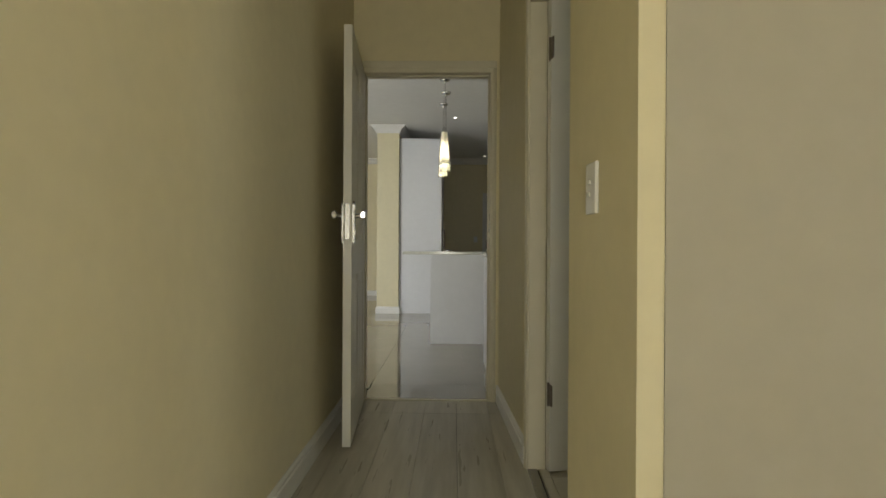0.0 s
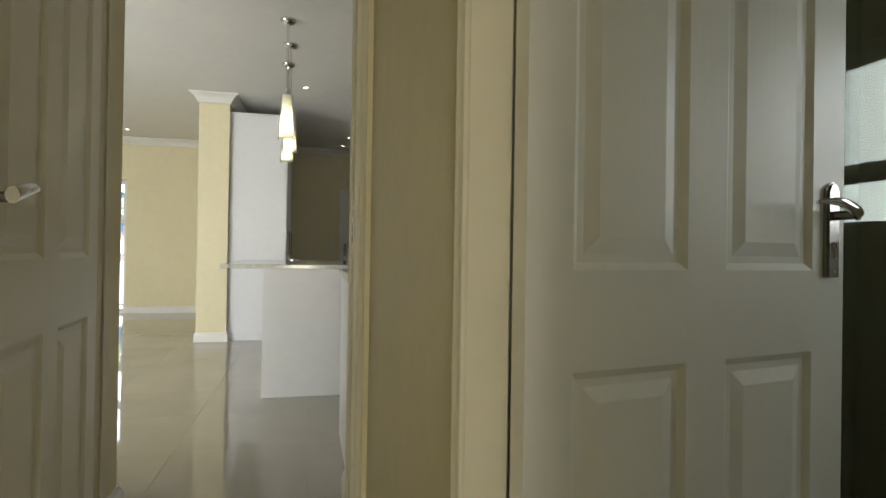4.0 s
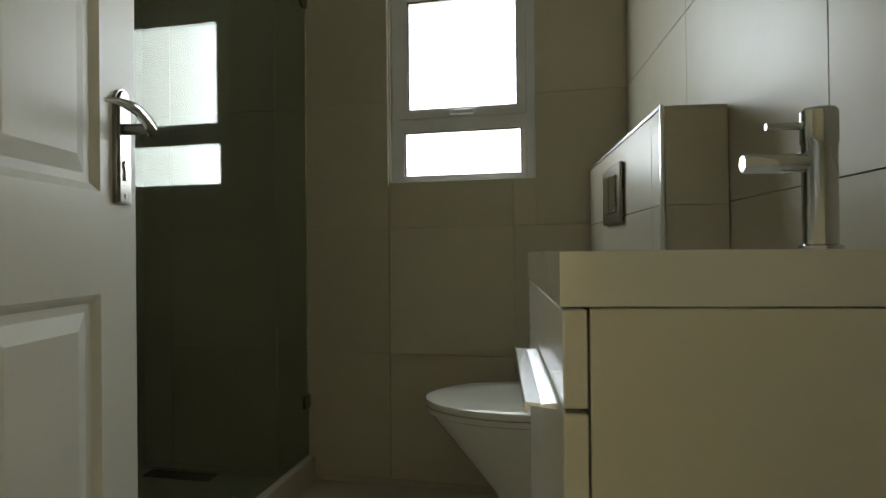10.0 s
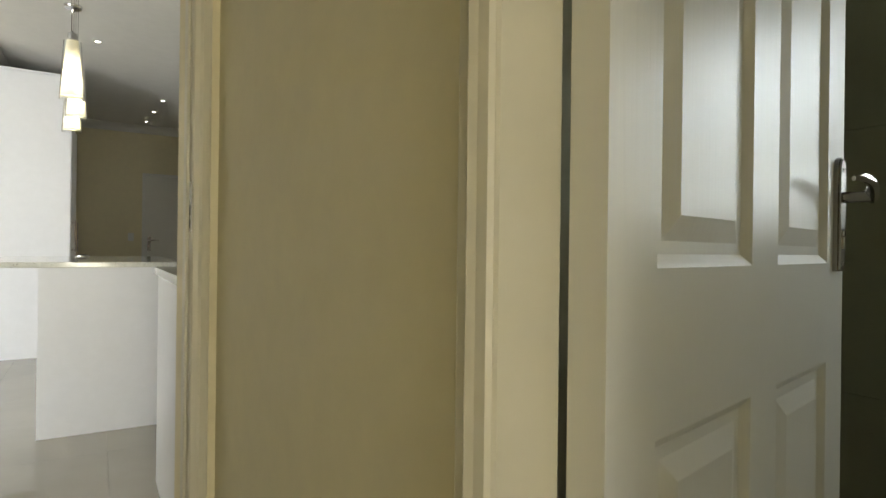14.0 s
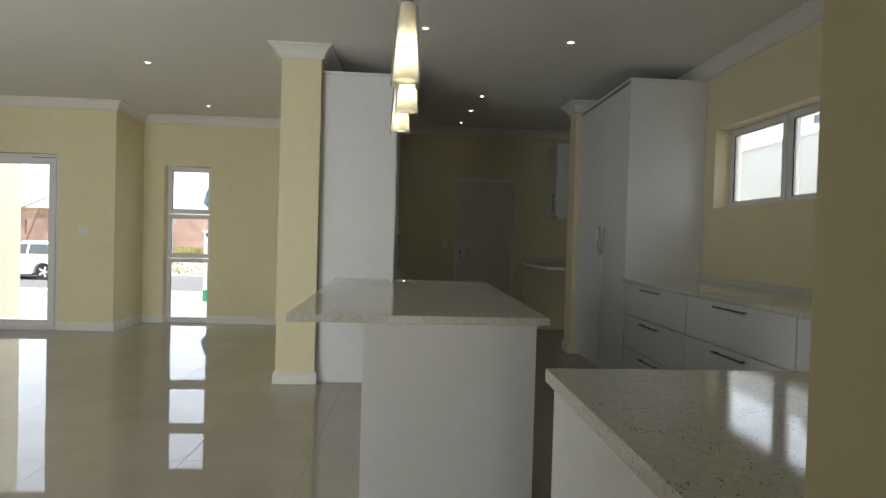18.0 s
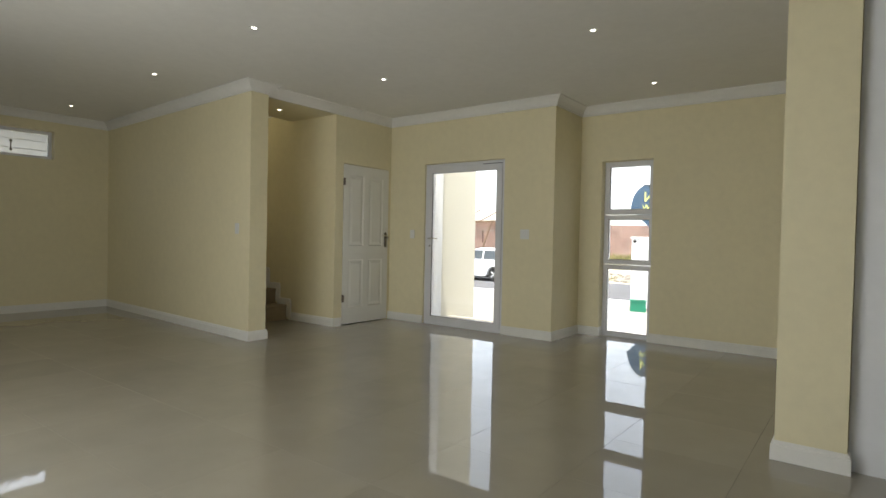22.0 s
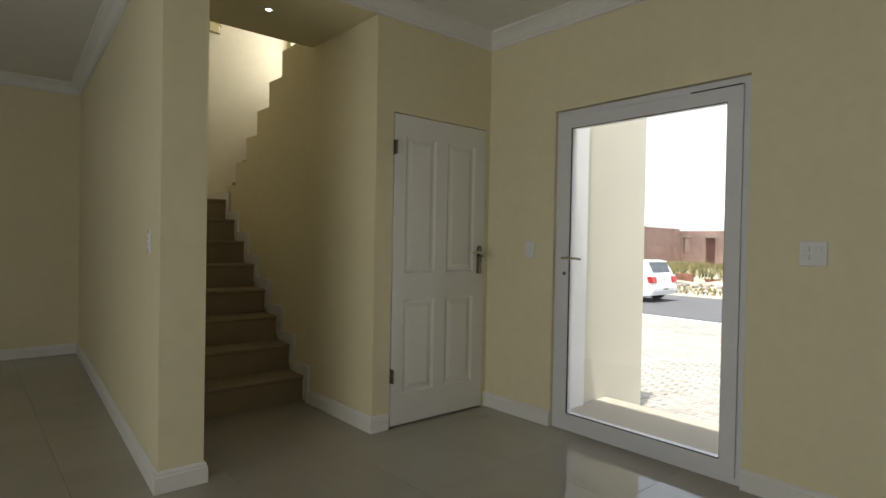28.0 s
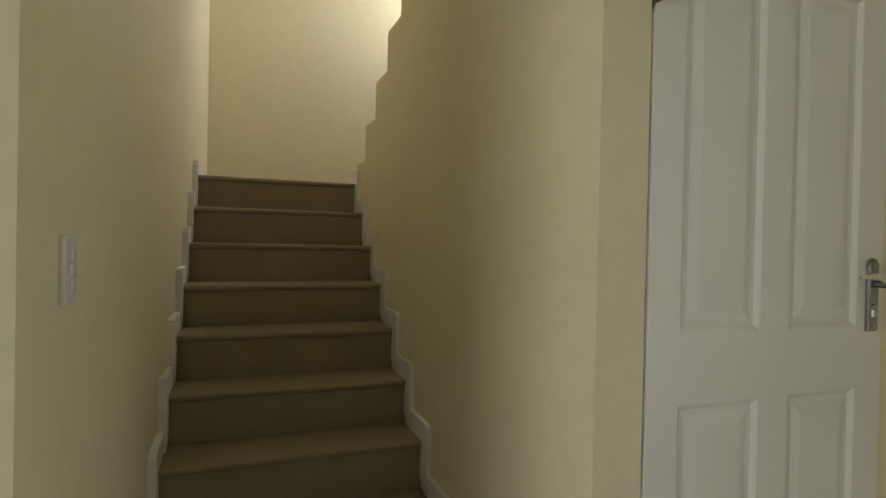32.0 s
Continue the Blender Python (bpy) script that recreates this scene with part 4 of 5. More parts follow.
# lamp on the end wall
lp = holder("wall_lamp", pose(LIV + 0.001, 6.04, 3.68), "square glass wall lamp with a bowed chrome band", "lamp")
part("back_plate", B(0, 0.012, -0.13, 0.13, -0.13, 0.13, bev=0.003), M_CHROME, lp)
part("glass_plate", prism(bmesh.new(), [(0.014, -0.125), (0.045, -0.10), (0.06, 0.0), (0.045, 0.10), (0.014, 0.125)], -0.12, 0.12, "z"), mat_new("cream_gold_lamp_glass", (0.62, 0.55, 0.28), 0.22, coat=0.4), lp, "cream gold glass")
for s in (-0.03, 0.05):
    bm = tube(bmesh.new(), [(0.066, -0.13, s - 0.03), (0.075, -0.07, s), (0.078, 0, s + 0.01), (0.075, 0.07, s), (0.066, 0.13, s - 0.03)], 0.006)
    part("band", bm, M_CHROME, lp)


# ---------------------------------------------------------------- switches
def switch(m, w, h, toggles, label="white plastic light switch"):
    s = holder("light_switch", m, label, "switch", "light switches")
    part("plate", B(-w / 2, w / 2, -0.010, 0.0, -h / 2, h / 2, bev=0.003, seg=2), M_PLASTIC, s)
    for x, z, a, b in toggles:
        part("rocker", B(x - a, x + a, -0.015, -0.0095, z - b, z + b, bev=0.002), M_PLASTIC, s)
    return s


four = ((0, 0.028, 0.012, 0.011), (0, 0.0, 0.012, 0.011), (0, -0.028, 0.012, 0.011))
switch(pose(-5.02, GLZ, 1.18), 0.075, 0.115, four)
switch(pose(-3.315, GLZ, 1.20), 0.115, 0.115, ((-0.025, 0.02, 0.013, 0.012), (0.025, 0.02, 0.013, 0.012), (-0.025, -0.02, 0.013, 0.012)), "white plastic switch and socket plate")
switch(pose(-5.585, PAR + 0.0138, 1.195, 0, 0, -3.2), 0.075, 0.115, four)
switch(pose(-5.567, ST0 + 0.0065, 1.152, 0, 0, 178.4), 0.075, 0.125, four, "white plastic switch with three rockers")
switch(pose(0.9765, -2.243, 1.116, 0, 0, -86.2), 0.076, 0.126, ((0, 0.015, 0.006, 0.006), (0, -0.015, 0.006, 0.006)), "white plastic switch with two round buttons")
switch(pose(1.06, FAR, 1.14), 0.075, 0.115, four)

# ---------------------------------------------------------------- bathroom
# boxed cistern along the side wall
CX0, CY, CZ = 2.146, -2.039, 1.192
cb = holder("cistern_box", TURN, "low taupe tiled box hiding the cistern", "wall box", kind="structure")
part("core", B(CX0 + 0.008, BX1 - 0.009, BY0 + 0.009, CY - 0.008, 0.0, CZ - 0.008), M_BGROUT, cb)
part("edge_trim", B(CX0 - 0.001, CX0 + 0.006, CY - 0.006, CY + 0.001, 0.0, CZ + 0.001), M_ALU, cb, "thin metal tile trim")
part("edge_trim", B(CX0 + 0.007, BX1 - 0.009, CY - 0.006, CY + 0.001, CZ - 0.006, CZ + 0.001), M_ALU, cb)
fp = holder("flush_plate", TURN @ pose(2.60, CY, 1.055), "square brushed steel dual flush plate", "flush plate")
part("plate", B(-0.12, 0.12, 0.001, 0.012, -0.08, 0.08, bev=0.004, seg=2), M_STEEL, fp)
for x in (-0.038, 0.038):
    part("button", B(x - 0.036, x + 0.036, 0.0125, 0.018, -0.05, 0.05, bev=0.004), M_CHROME, fp)

# vanity with basin
VX0, VX1, VY = 1.444, 1.95, -1.764
va = holder("vanity_unit", TURN, "gloss cream vanity unit with two drawers", "vanity unit")
part("side_panel", B(VX0, VX0 + 0.018, BY0 + 0.01, VY - 0.022, 0.25, 0.855, bev=0.001), M_VAN, va)
part("body", B(VX0 + 0.019, VX1, BY0 + 0.01, VY - 0.022, 0.25, 0.855), M_VAN, va)
for z0, z1 in ((0.25, 0.769), (0.773, 0.854)):
    dr = part("drawer_front", B(VX0, VX1, VY - 0.020, VY, z0, z1, bev=0.0015), M_VAN, va)
part("grip_strip", prism(bmesh.new(), [(VY + 0.0005, 0.761), (VY + 0.0005, 0.7675), (VY + 0.0135, 0.7665), (VY + 0.0142, 0.7645), (VY + 0.0150, 0.7665), (VY + 0.029, 0.7682), (VY + 0.030, 0.759), (VY + 0.028, 0.759), (VY + 0.027, 0.7655), (VY + 0.014, 0.7630)], 1.4845, 1.765, "x"), M_ALU, va, "bright aluminium grip strip")
ba = holder("wash_basin", TURN, "rectangular white basin set on the vanity", "basin")
bm = solid([VX0 - 0.002, VX0 + 0.012, VX0 + 0.10, VX1 - 0.012, VX1 + 0.002], [BY0 + 0.01, BY0 + 0.10, VY - 0.012, VY + 0.002], [0.8565, 0.868, 0.901], [(VX0 + 0.012, VX1 - 0.012, BY0 + 0.10, VY - 0.012, 0.868, 1)])
part("bowl", bm, M_CERAMIC, ba)
part("drain", L([(0.03, 0.8682), (0.03, 0.871), (0.02, 0.873)], (1.65, -1.96, 0), 20), M_CHROME, ba, "chrome basin waste")
part("overflow", L([(0.010, -0.0), (0.010, 0.002)], (1.68, BY0 + 0.1005, 0.886), 14, "y"), M_CHROME, ba)
tp = holder("basin_tap", TURN @ pose(1.715, -2.108, 0.901) @ Matrix.Diagonal((0.86, 0.95, 0.95, 1)), "tall polished chrome basin mixer", "tap")
smooth(part("body", L([(0.026, 0), (0.026, 0.004), (0.021, 0.006), (0.021, 0.135), (0.0225, 0.137), (0.0225, 0.178), (0.019, 0.182)], seg=28), M_CHROME, tp))
smooth(part("spout", L([(0.013, 0.015), (0.013, 0.093), (0.011, 0.096)], (0, 0, 0.112), 20, "y"), M_CHROME, tp))
smooth(part("lever", L([(0.0055, 0.012), (0.0045, 0.066)], (0, 0, 0.160), 12, "y"), M_CHROME, tp))

# toilet
to = holder("toilet", TURN @ pose(2.69, -1.772, 0.0) @ Matrix.Diagonal((1.04, 1.06, 1.06, 1)), "white back-to-wall toilet with a closed lid", "toilet")


def oval(a, b0, b1, n=28):
    """An outline longer towards +y."""
    return [(a * math.cos(2 * math.pi * i / n), (b0 if math.sin(2 * math.pi * i / n) > 0 else b1) * math.sin(2 * math.pi * i / n)) for i in range(n)]


def loft(rings, close=True):
    bm = bmesh.new()
    vs = [[bm.verts.new((x, y, z)) for x, y in pts] for pts, z in rings]
    for a, b in zip(vs, vs[1:]):
        for i in range(len(a)):
            j = (i + 1) % len(a)
            bm.faces.new((a[i], a[j], b[j], b[i]))
    bm.faces.new(vs[0][::-1])
    bm.faces.new(vs[-1])
    return bm


def shift(pts, dy):
    return [(x, y + dy) for x, y in pts]


smooth(part("bowl", loft([(shift(oval(0.115, 0.13, 0.20), -0.10), 0.0), (shift(oval(0.115, 0.13, 0.20), -0.10), 0.06), (shift(oval(0.125, 0.17, 0.21), -0.09), 0.18), (shift(oval(0.155, 0.24, 0.24), -0.06), 0.30), (shift(oval(0.178, 0.285, 0.27), -0.035), 0.385), (shift(oval(0.18, 0.29, 0.275), -0.03), 0.398)]), M_CERAMIC, to))
smooth(part("seat", loft([(shift(oval(0.184, 0.30, 0.25), -0.03), 0.401), (shift(oval(0.186, 0.302, 0.25), -0.03), 0.416)]), M_CERAMIC, to))
smooth(part("lid", loft([(shift(oval(0.184, 0.30, 0.25), -0.03), 0.419), (shift(oval(0.187, 0.303, 0.25), -0.03), 0.427), (shift(oval(0.184, 0.30, 0.248), -0.03), 0.436), (shift(oval(0.170, 0.28, 0.235), -0.03), 0.442), (shift(oval(0.10, 0.18, 0.16), -0.03), 0.445)]), M_CERAMIC, to))

# shower
GY = -0.848
kb = thing("shower_kerb", B(1.95, BX1 - 0.009, GY - 0.03, GY + 0.03, 0.0, 0.10, bev=0.004), M_BTILE, "low tiled kerb under the shower glass", "kerb", kind="structure")
sg = holder("shower_screen", pose(0, 0, 0), "frameless grey tinted glass shower screen", "shower screen")
part("pane", B(2.0, BX1 - 0.012, GY - 0.004, GY + 0.004, 0.102, 2.05), M_SMOKE, sg)
for z in (0.314, 1.906):
    part("clamp", B(BX1 - 0.05, BX1 - 0.009, GY - 0.012, GY + 0.012, z - 0.025, z + 0.025, bev=0.002), M_STEEL, sg)
thing("shower_drain", B(2.93, 3.00, -0.46, -0.16, 0.001, 0.005, bev=0.001), M_STEEL, "slim steel shower drain in the floor", "drain")
wall("wall_bath_shower", 1.0355, BX1, END - 0.0085, END - 0.0005, 0.0, CEIL, M_BGROUT, label="taupe tiled shower wall")

# ---------------------------------------------------------------- outside
def speckled(name, c, r, amount, s1, s2, b=0.4):
    m = mat_new(name, c, r, spec=0.2)
    v = place(m)
    base(m, mul(m, vary(m, v, s1, amount, c), vary(m, v, s2, 0.12, (0.85, 0.85, 0.85), second=(1, 1, 1))))
    bump(m, v, s2 * 3, b, 0.01)
    return m


def brickwork(name, c1, c2, mortar, w=0.23, h=0.075, turn=0.0):
    m = mat_new(name, c1, 0.9, spec=0.2)
    t = m.node_tree.nodes.new("ShaderNodeNewGeometry")
    p = m.node_tree.nodes.new("ShaderNodeMapping")
    p.inputs["Rotation"].default_value = (radians(90), 0, radians(turn))
    wire(m, t.outputs["Position"], p.inputs["Vector"])
    b = node(m, "ShaderNodeTexBrick", Color1=(*c1, 1), Color2=(*c2, 1), Mortar=(*mortar, 1), Scale=1.0)
    b.inputs["Brick Width"].default_value, b.inputs["Row Height"].default_value, b.inputs["Mortar Size"].default_value = w, h, 0.012
    wire(m, p.outputs["Vector"], b.inputs["Vector"])
    base(m, mul(m, b.outputs["Color"], vary(m, place(m), 1.3, 0.25, (0.8, 0.8, 0.8), second=(1, 1, 1))))
    return m


M_SAND = speckled("pale_sand_and_dry_grass", (0.44, 0.40, 0.31), 0.95, 0.22, 0.6, 9)
M_ASPHALT = speckled("grey_asphalt", (0.125, 0.125, 0.13), 0.9, 0.12, 1.2, 40)
M_BRICK = brickwork("raw_red_brickwork", (0.37, 0.215, 0.175), (0.30, 0.165, 0.135), (0.40, 0.35, 0.31))
M_CLAY = speckled("red_clay_brick", (0.33, 0.16, 0.11), 0.9, 0.2, 8, 60)
M_TIMBER = speckled("weathered_timber", (0.22, 0.15, 0.10), 0.85, 0.2, 3, 40)
# M_BOARD here: dark red-brown that puts the doorway's shade into colour
M_BOARD = speckled("dark_red_doorway_shade", (0.13, 0.062, 0.052), 0.7, 0.2, 3, 40)
M_RENDER = painted("white_outside_render", (0.76, 0.76, 0.76), 0.8, 0.03, 90, 0.2)
M_CREAM = painted("cream_outside_render", (0.62, 0.59, 0.49), 0.8, 0.03, 90, 0.2)
M_GRASS = speckled("dry_yellow_grass", (0.30, 0.26, 0.12), 0.9, 0.3, 2, 20)
M_WEED = speckled("dusty_green_weed", (0.12, 0.16, 0.06), 0.9, 0.3, 2, 20)
M_STONE = speckled("broken_building_rubble", (0.33, 0.30, 0.26), 0.9, 0.3, 5, 40)
M_BROWN = brickwork("brown_porch_paving", (0.13, 0.095, 0.075), (0.105, 0.075, 0.06), (0.08, 0.065, 0.055), 0.2, 0.1)
M_CAR = mat_new("white_car_paint", (0.78, 0.79, 0.80), 0.15, coat=0.6)
M_CARGLASS = mat_new("dark_car_glass", (0.045, 0.055, 0.06), 0.04, spec=0.8)
M_TAIL = mat_new("red_tail_lens", (0.42, 0.02, 0.02), 0.12)
M_TYRE = mat_new("black_tyre_rubber", (0.02, 0.02, 0.02), 0.8)
M_ROOF = speckled("blue_grey_roof_tile", (0.13, 0.15, 0.18), 0.7, 0.15, 3, 20)

thing("ground", B(-160, 160, GLZ + T + 0.02, 300, -1.2, -0.73), M_SAND, "pale sandy open ground with dry grass", "ground", kind="structure")
thing("ground_side", B(-160, LIV - T - 0.02, -160, GLZ + T + 0.02, -0.5, -0.16), M_SAND, "pale sandy ground beside the house", "ground", kind="structure")
thing("ground_back", B(LIV - T - 0.02, 160, -160, -6.42, -0.5, -0.16), M_SAND, "pale sandy ground behind the house", "ground", kind="structure")
thing("ground_patio", B(LIV - T - 0.02, XL - T - 0.005, -6.42, SOUTH - T - 0.005, -0.5, -0.05), M_SAND, "pale sandy ground outside the patio doors", "ground", kind="structure")
thing("ground_kitchen", B(KX + T + 0.02, 160, -6.42, GLZ + T + 0.02, -0.5, -0.16), M_SAND, "pale sandy ground beside the kitchen", "ground", kind="structure")
thing("road", B(-90, 60, 18.4, 25.4, -0.8, -0.722), M_ASPHALT, "grey asphalt road in front of the house", "road", kind="structure")
for i in range(40):
    emit("kerb_stone", B(-28 + i, -27.01 + i, 18.25, 18.395, -0.8, -0.69, bev=0.01), M_RENDER, bpy.data.objects["road"])
thing("pavement", prism(bmesh.new(), [(GLZ + T + 0.02, -0.8), (GLZ + T + 0.02, -0.195), (8.0, -0.195), (16.0, -0.712), (18.24, -0.712), (18.24, -0.8)], -18, 3.4, "x"), speckled("paving_sand", (0.30, 0.285, 0.25), 0.95, 0.1, 3, 40), "pale grey block-paved driveway", "pavement", kind="structure")
po = holder("porch_step", pose(0, 0, 0), "low brown paved porch step at the entrance", "step", kind="structure")
part("slab", prism(bmesh.new(), [(-5.3, GLZ + T + 0.021), (-2.9, GLZ + T + 0.021), (-2.9, 7.47), (-4.76, 7.925), (-5.3, 7.99)], -0.194, -0.035), M_BROWN, po)
co = holder("porch_pier", pose(0, 0, 0), "tall cream rendered pier with a side wall at the porch", "pier", kind="structure")
part("pier", B(-5.40, -5.035, 7.551, 8.45, -0.21, 3.0, bev=0.006), M_CREAM, co)
# takes the white render so that it comes out brighter than the pier
part("side_wall", B(-5.40, -5.0, GLZ + T + 0.02, 7.55, -0.034, 3.0), M_RENDER, co)
# slab and posts added out of view so no sun reaches the living-room floor
thing("patio_sun_block", B(-8.6, -0.4, -3.2, SOUTH - T - 0.002, 2.55, 2.75), M_RENDER, "unseen white slab added to keep sun out of the glass doors", "roof", kind="structure")
for x in (-8.4, -0.6):
    thing("sun_block_post", B(x - 0.1, x + 0.1, -3.1, -2.9, -0.05, 2.549), M_RENDER, "square white post under the added sun-blocking slab", "post", "patio posts")


# parked hatchback, heading along -x
def wheel(parent, x, y, out):
    w = part("wheel", L([(0.20, -0.085), (0.285, -0.095), (0.305, -0.06), (0.305, 0.06), (0.285, 0.095), (0.20, 0.085)], (x, y, 0.305), 32, "y"), M_TYRE, parent, "black tyre")
    smooth(w)
    bm = L([(0.215, -0.02), (0.215, 0.02), (0.20, 0.022), (0.19, 0.0)], (x, y + out * 0.075, 0.305), 32, "y", cap=False)
    lathe(bm, [(0.05, -0.01), (0.05, 0.012), (0.03, 0.016)], (x, y + out * 0.08, 0.305), 16, "y")
    for k in range(5):
        a = 2 * math.pi * k / 5
        u, v = math.cos(a), math.sin(a)
        q = [(x + u * r + v * s, 0.305 + v * r - u * s) for r, s in ((0.04, -0.028), (0.2, -0.040), (0.2, 0.040), (0.04, 0.028))]
        prism(bm, q, y + out * 0.078 - 0.008, y + out * 0.078 + 0.008, "y")
    part("rim", bm, M_ALU, w, "bright five-spoke alloy rim")
    part("brake_disc", L([(0.17, -0.005), (0.17, 0.005)], (x, y + out * 0.03, 0.305), 24, "y"), M_DARK, w)


car = holder("car", pose(-12.2, 21.7, -0.722), "white parked hatchback on the road", "car")
HALF = 0.84


def across(xz, inset):
    """Sections of the body: a list of (x, z) outlines, drawn in towards the middle by inset at each side."""
    bm = bmesh.new()
    rows = []
    for k, y in enumerate((0.0, 0.05, HALF, 2 * HALF - 0.05, 2 * HALF)):
        e = inset if k in (0, 4) else 0.0
        cx = sum(p[0] for p in xz) / len(xz)
        rows.append([bm.verts.new((x + (cx - x) * e * 0.35, y, z - e * max(0, z - 0.4) * 0.12 + e * max(0, 0.4 - z) * 0.12)) for x, z in xz])
    for a, b in zip(rows, rows[1:]):
        for i in range(len(a)):
            j = (i + 1) % len(a)
            bm.faces.new((a[i], a[j], b[j], b[i]))
    bm.faces.new(rows[0][::-1])
    bm.faces.new(rows[-1])
    return bm


def arch(cx, r, n=9):
    return [(cx + r * math.cos(math.pi * i / (n - 1)), 0.30 + r * math.sin(math.pi * i / (n - 1))) for i in range(n)]


lower = [(-0.06, 0.24), (0.0, 0.36), (0.01, 0.55), (-0.03, 0.62), (-0.05, 0.82), (-0.09, 0.93), (-2.35, 0.95), (-2.75, 0.93), (-3.45, 0.84), (-3.75, 0.74), (-3.88, 0.58), (-3.90, 0.34), (-3.84, 0.22), (-3.62, 0.20)]
lower += [(x, z) for x, z in arch(-3.24, 0.35)][::-1] + [(-2.85, 0.19), (-1.15, 0.19)] + arch(-0.70, 0.35)[::-1] + [(-0.32, 0.21)]
smooth(part("body", across(lower, 0.12), M_CAR, car), 35)
cab = []
for (y0, y1, z, xa, xb) in ((0.03, 2 * HALF - 0.03, 0.92, -0.10, -2.72), (0.08, 2 * HALF - 0.08, 1.15, -0.20, -2.28), (0.17, 2 * HALF - 0.17, 1.37, -0.33, -1.86), (0.26, 2 * HALF - 0.26, 1.44, -0.46, -1.62)):
    cab.append(([(xa, y0 + 0.06), (xa - 0.10, y0), (xb + 0.10, y0), (xb, y0 + 0.10), (xb, y1 - 0.10), (xb + 0.10, y1), (xa - 0.10, y1), (xa, y1 - 0.06)], z))
bm = bmesh.new()
vs = [[bm.verts.new((x, y, z)) for x, y in pts] for pts, z in cab]
for a, b in zip(vs, vs[1:]):
    for i in range(8):
        j = (i + 1) % 8
        bm.faces.new((a[i], a[j], b[j], b[i]))
bm.faces.new(vs[-1])
bm.faces.new(vs[0][::-1])
smooth(part("cabin", bm, M_CAR, car), 30)


def side_glass(xa, xb, ta, tb):
    for y, s in ((0.0, 1), (2 * HALF, -1)):
        bm = bmesh.new()
        q = [(xa, y + s * 0.030, 0.955), (xb, y + s * 0.030, 0.955), (tb, y + s * 0.145, 1.33), (ta, y + s * 0.145, 1.33)]
        lo = [bm.verts.new(p) for p in q]
        hi = [bm.verts.new((p[0], p[1] - s * 0.012, p[2] + 0.004)) for p in q]
        bm.faces.new(hi)
        for i in range(4):
            j = (i + 1) % 4
            bm.faces.new((lo[i], lo[j], hi[j], hi[i]))
        part("side_window", bm, M_CARGLASS, car, "dark side window")


side_glass(-0.52, -1.28, -0.66, -1.28)
side_glass(-1.36, -2.42, -1.34, -1.92)
part("rear_window", prism(bmesh.new(), [(-0.155, 1.01), (-0.135, 1.01), (-0.275, 1.34), (-0.30, 1.34)], 0.24, 2 * HALF - 0.24, "y"), M_CARGLASS, car, "dark rear window")
part("windscreen", prism(bmesh.new(), [(-2.60, 0.98), (-2.63, 0.985), (-1.90, 1.385), (-1.87, 1.37)], 0.24, 2 * HALF - 0.24, "y"), M_CARGLASS, car)
part("roof_spoiler", B(-0.50, -0.26, 0.24, 2 * HALF - 0.24, 1.375, 1.40, bev=0.01), M_CAR, car)
for y in (0.02, 2 * HALF - 0.30):
    part("tail_light", prism(bmesh.new(), [(-0.02, 0.66), (0.012, 0.68), (-0.02, 0.86), (-0.10, 0.90), (-0.22, 0.86), (-0.16, 0.68)], y - 0.022, y + 0.26, "y"), M_TAIL, car, "red tail light")
    part("headlight", B(-3.76, -3.55, y, y + 0.24, 0.66, 0.80, bev=0.02), M_CHROME, car)
part("bumper", B(-0.30, 0.028, 0.03, 2 * HALF - 0.03, 0.36, 0.52, bev=0.03, seg=2), M_CAR, car)
part("number_plate", B(0.028, 0.036, HALF - 0.25, HALF + 0.25, 0.40, 0.50), M_PLASTIC, car)
part("number_bars", B(0.036, 0.038, HALF - 0.18, HALF + 0.18, 0.43, 0.47), M_DARK, car)
part("badge", L([(0.045, -0.012), (0.045, 0.012)], (-0.04, HALF, 0.80), 20, "x"), M_CHROME, car)
part("sill", B(-2.88, -1.08, 0.0, 2 * HALF, 0.17, 0.24, bev=0.02), M_TYRE, car)
for y in (-0.10, 2 * HALF - 0.02):
    part("wing_mirror", B(-2.36, -2.24, y, y + 0.12, 0.95, 1.06, bev=0.03, seg=2), M_CAR, car)
for x in (-1.22, -2.25):
    part("door_handle", B(x, x + 0.16, -0.012, 0.012, 0.80, 0.825, bev=0.004), M_CAR, car)
for x in (-0.70, -3.24):
    wheel(car, x, 0.095, -1)
    wheel(car, x, 2 * HALF - 0.095, 1)

# unfinished brick buildings beyond the road
def shell(name, x0, x1, y0, y1, z0, z1, openings, label):
    h = holder(name, pose(0, 0, 0), label, "building", "unfinished brick buildings")
    ox = []
    for a, b, c, d in openings:
        ox.append((a, b, y0 - 1, y0 + 0.5, c, d))
    xs = sorted({x0, x1} | {v for o in ox for v in o[:2]})
    zs = sorted({z0, z1} | {v for o in ox for v in o[4:]})
    part("front_wall", solid(xs, [y0, y0 + 0.22], zs, ox), M_BRICK, h)
    part("rear_wall", B(x0, x1, y1 - 0.22, y1, z0, z1 - 0.2), M_BRICK, h)
    for x in (x0, x1 - 0.22):
        part("side_wall", B(x, x + 0.22, y0 + 0.221, y1 - 0.221, z0, z1 - 0.05), M_BRICK, h)
    for a, b, c, d in openings:
        part("lintel", B(a - 0.1, b + 0.1, y0 - 0.01, y0 + 0.2, d, d + 0.09), M_STONE, h)
    return h


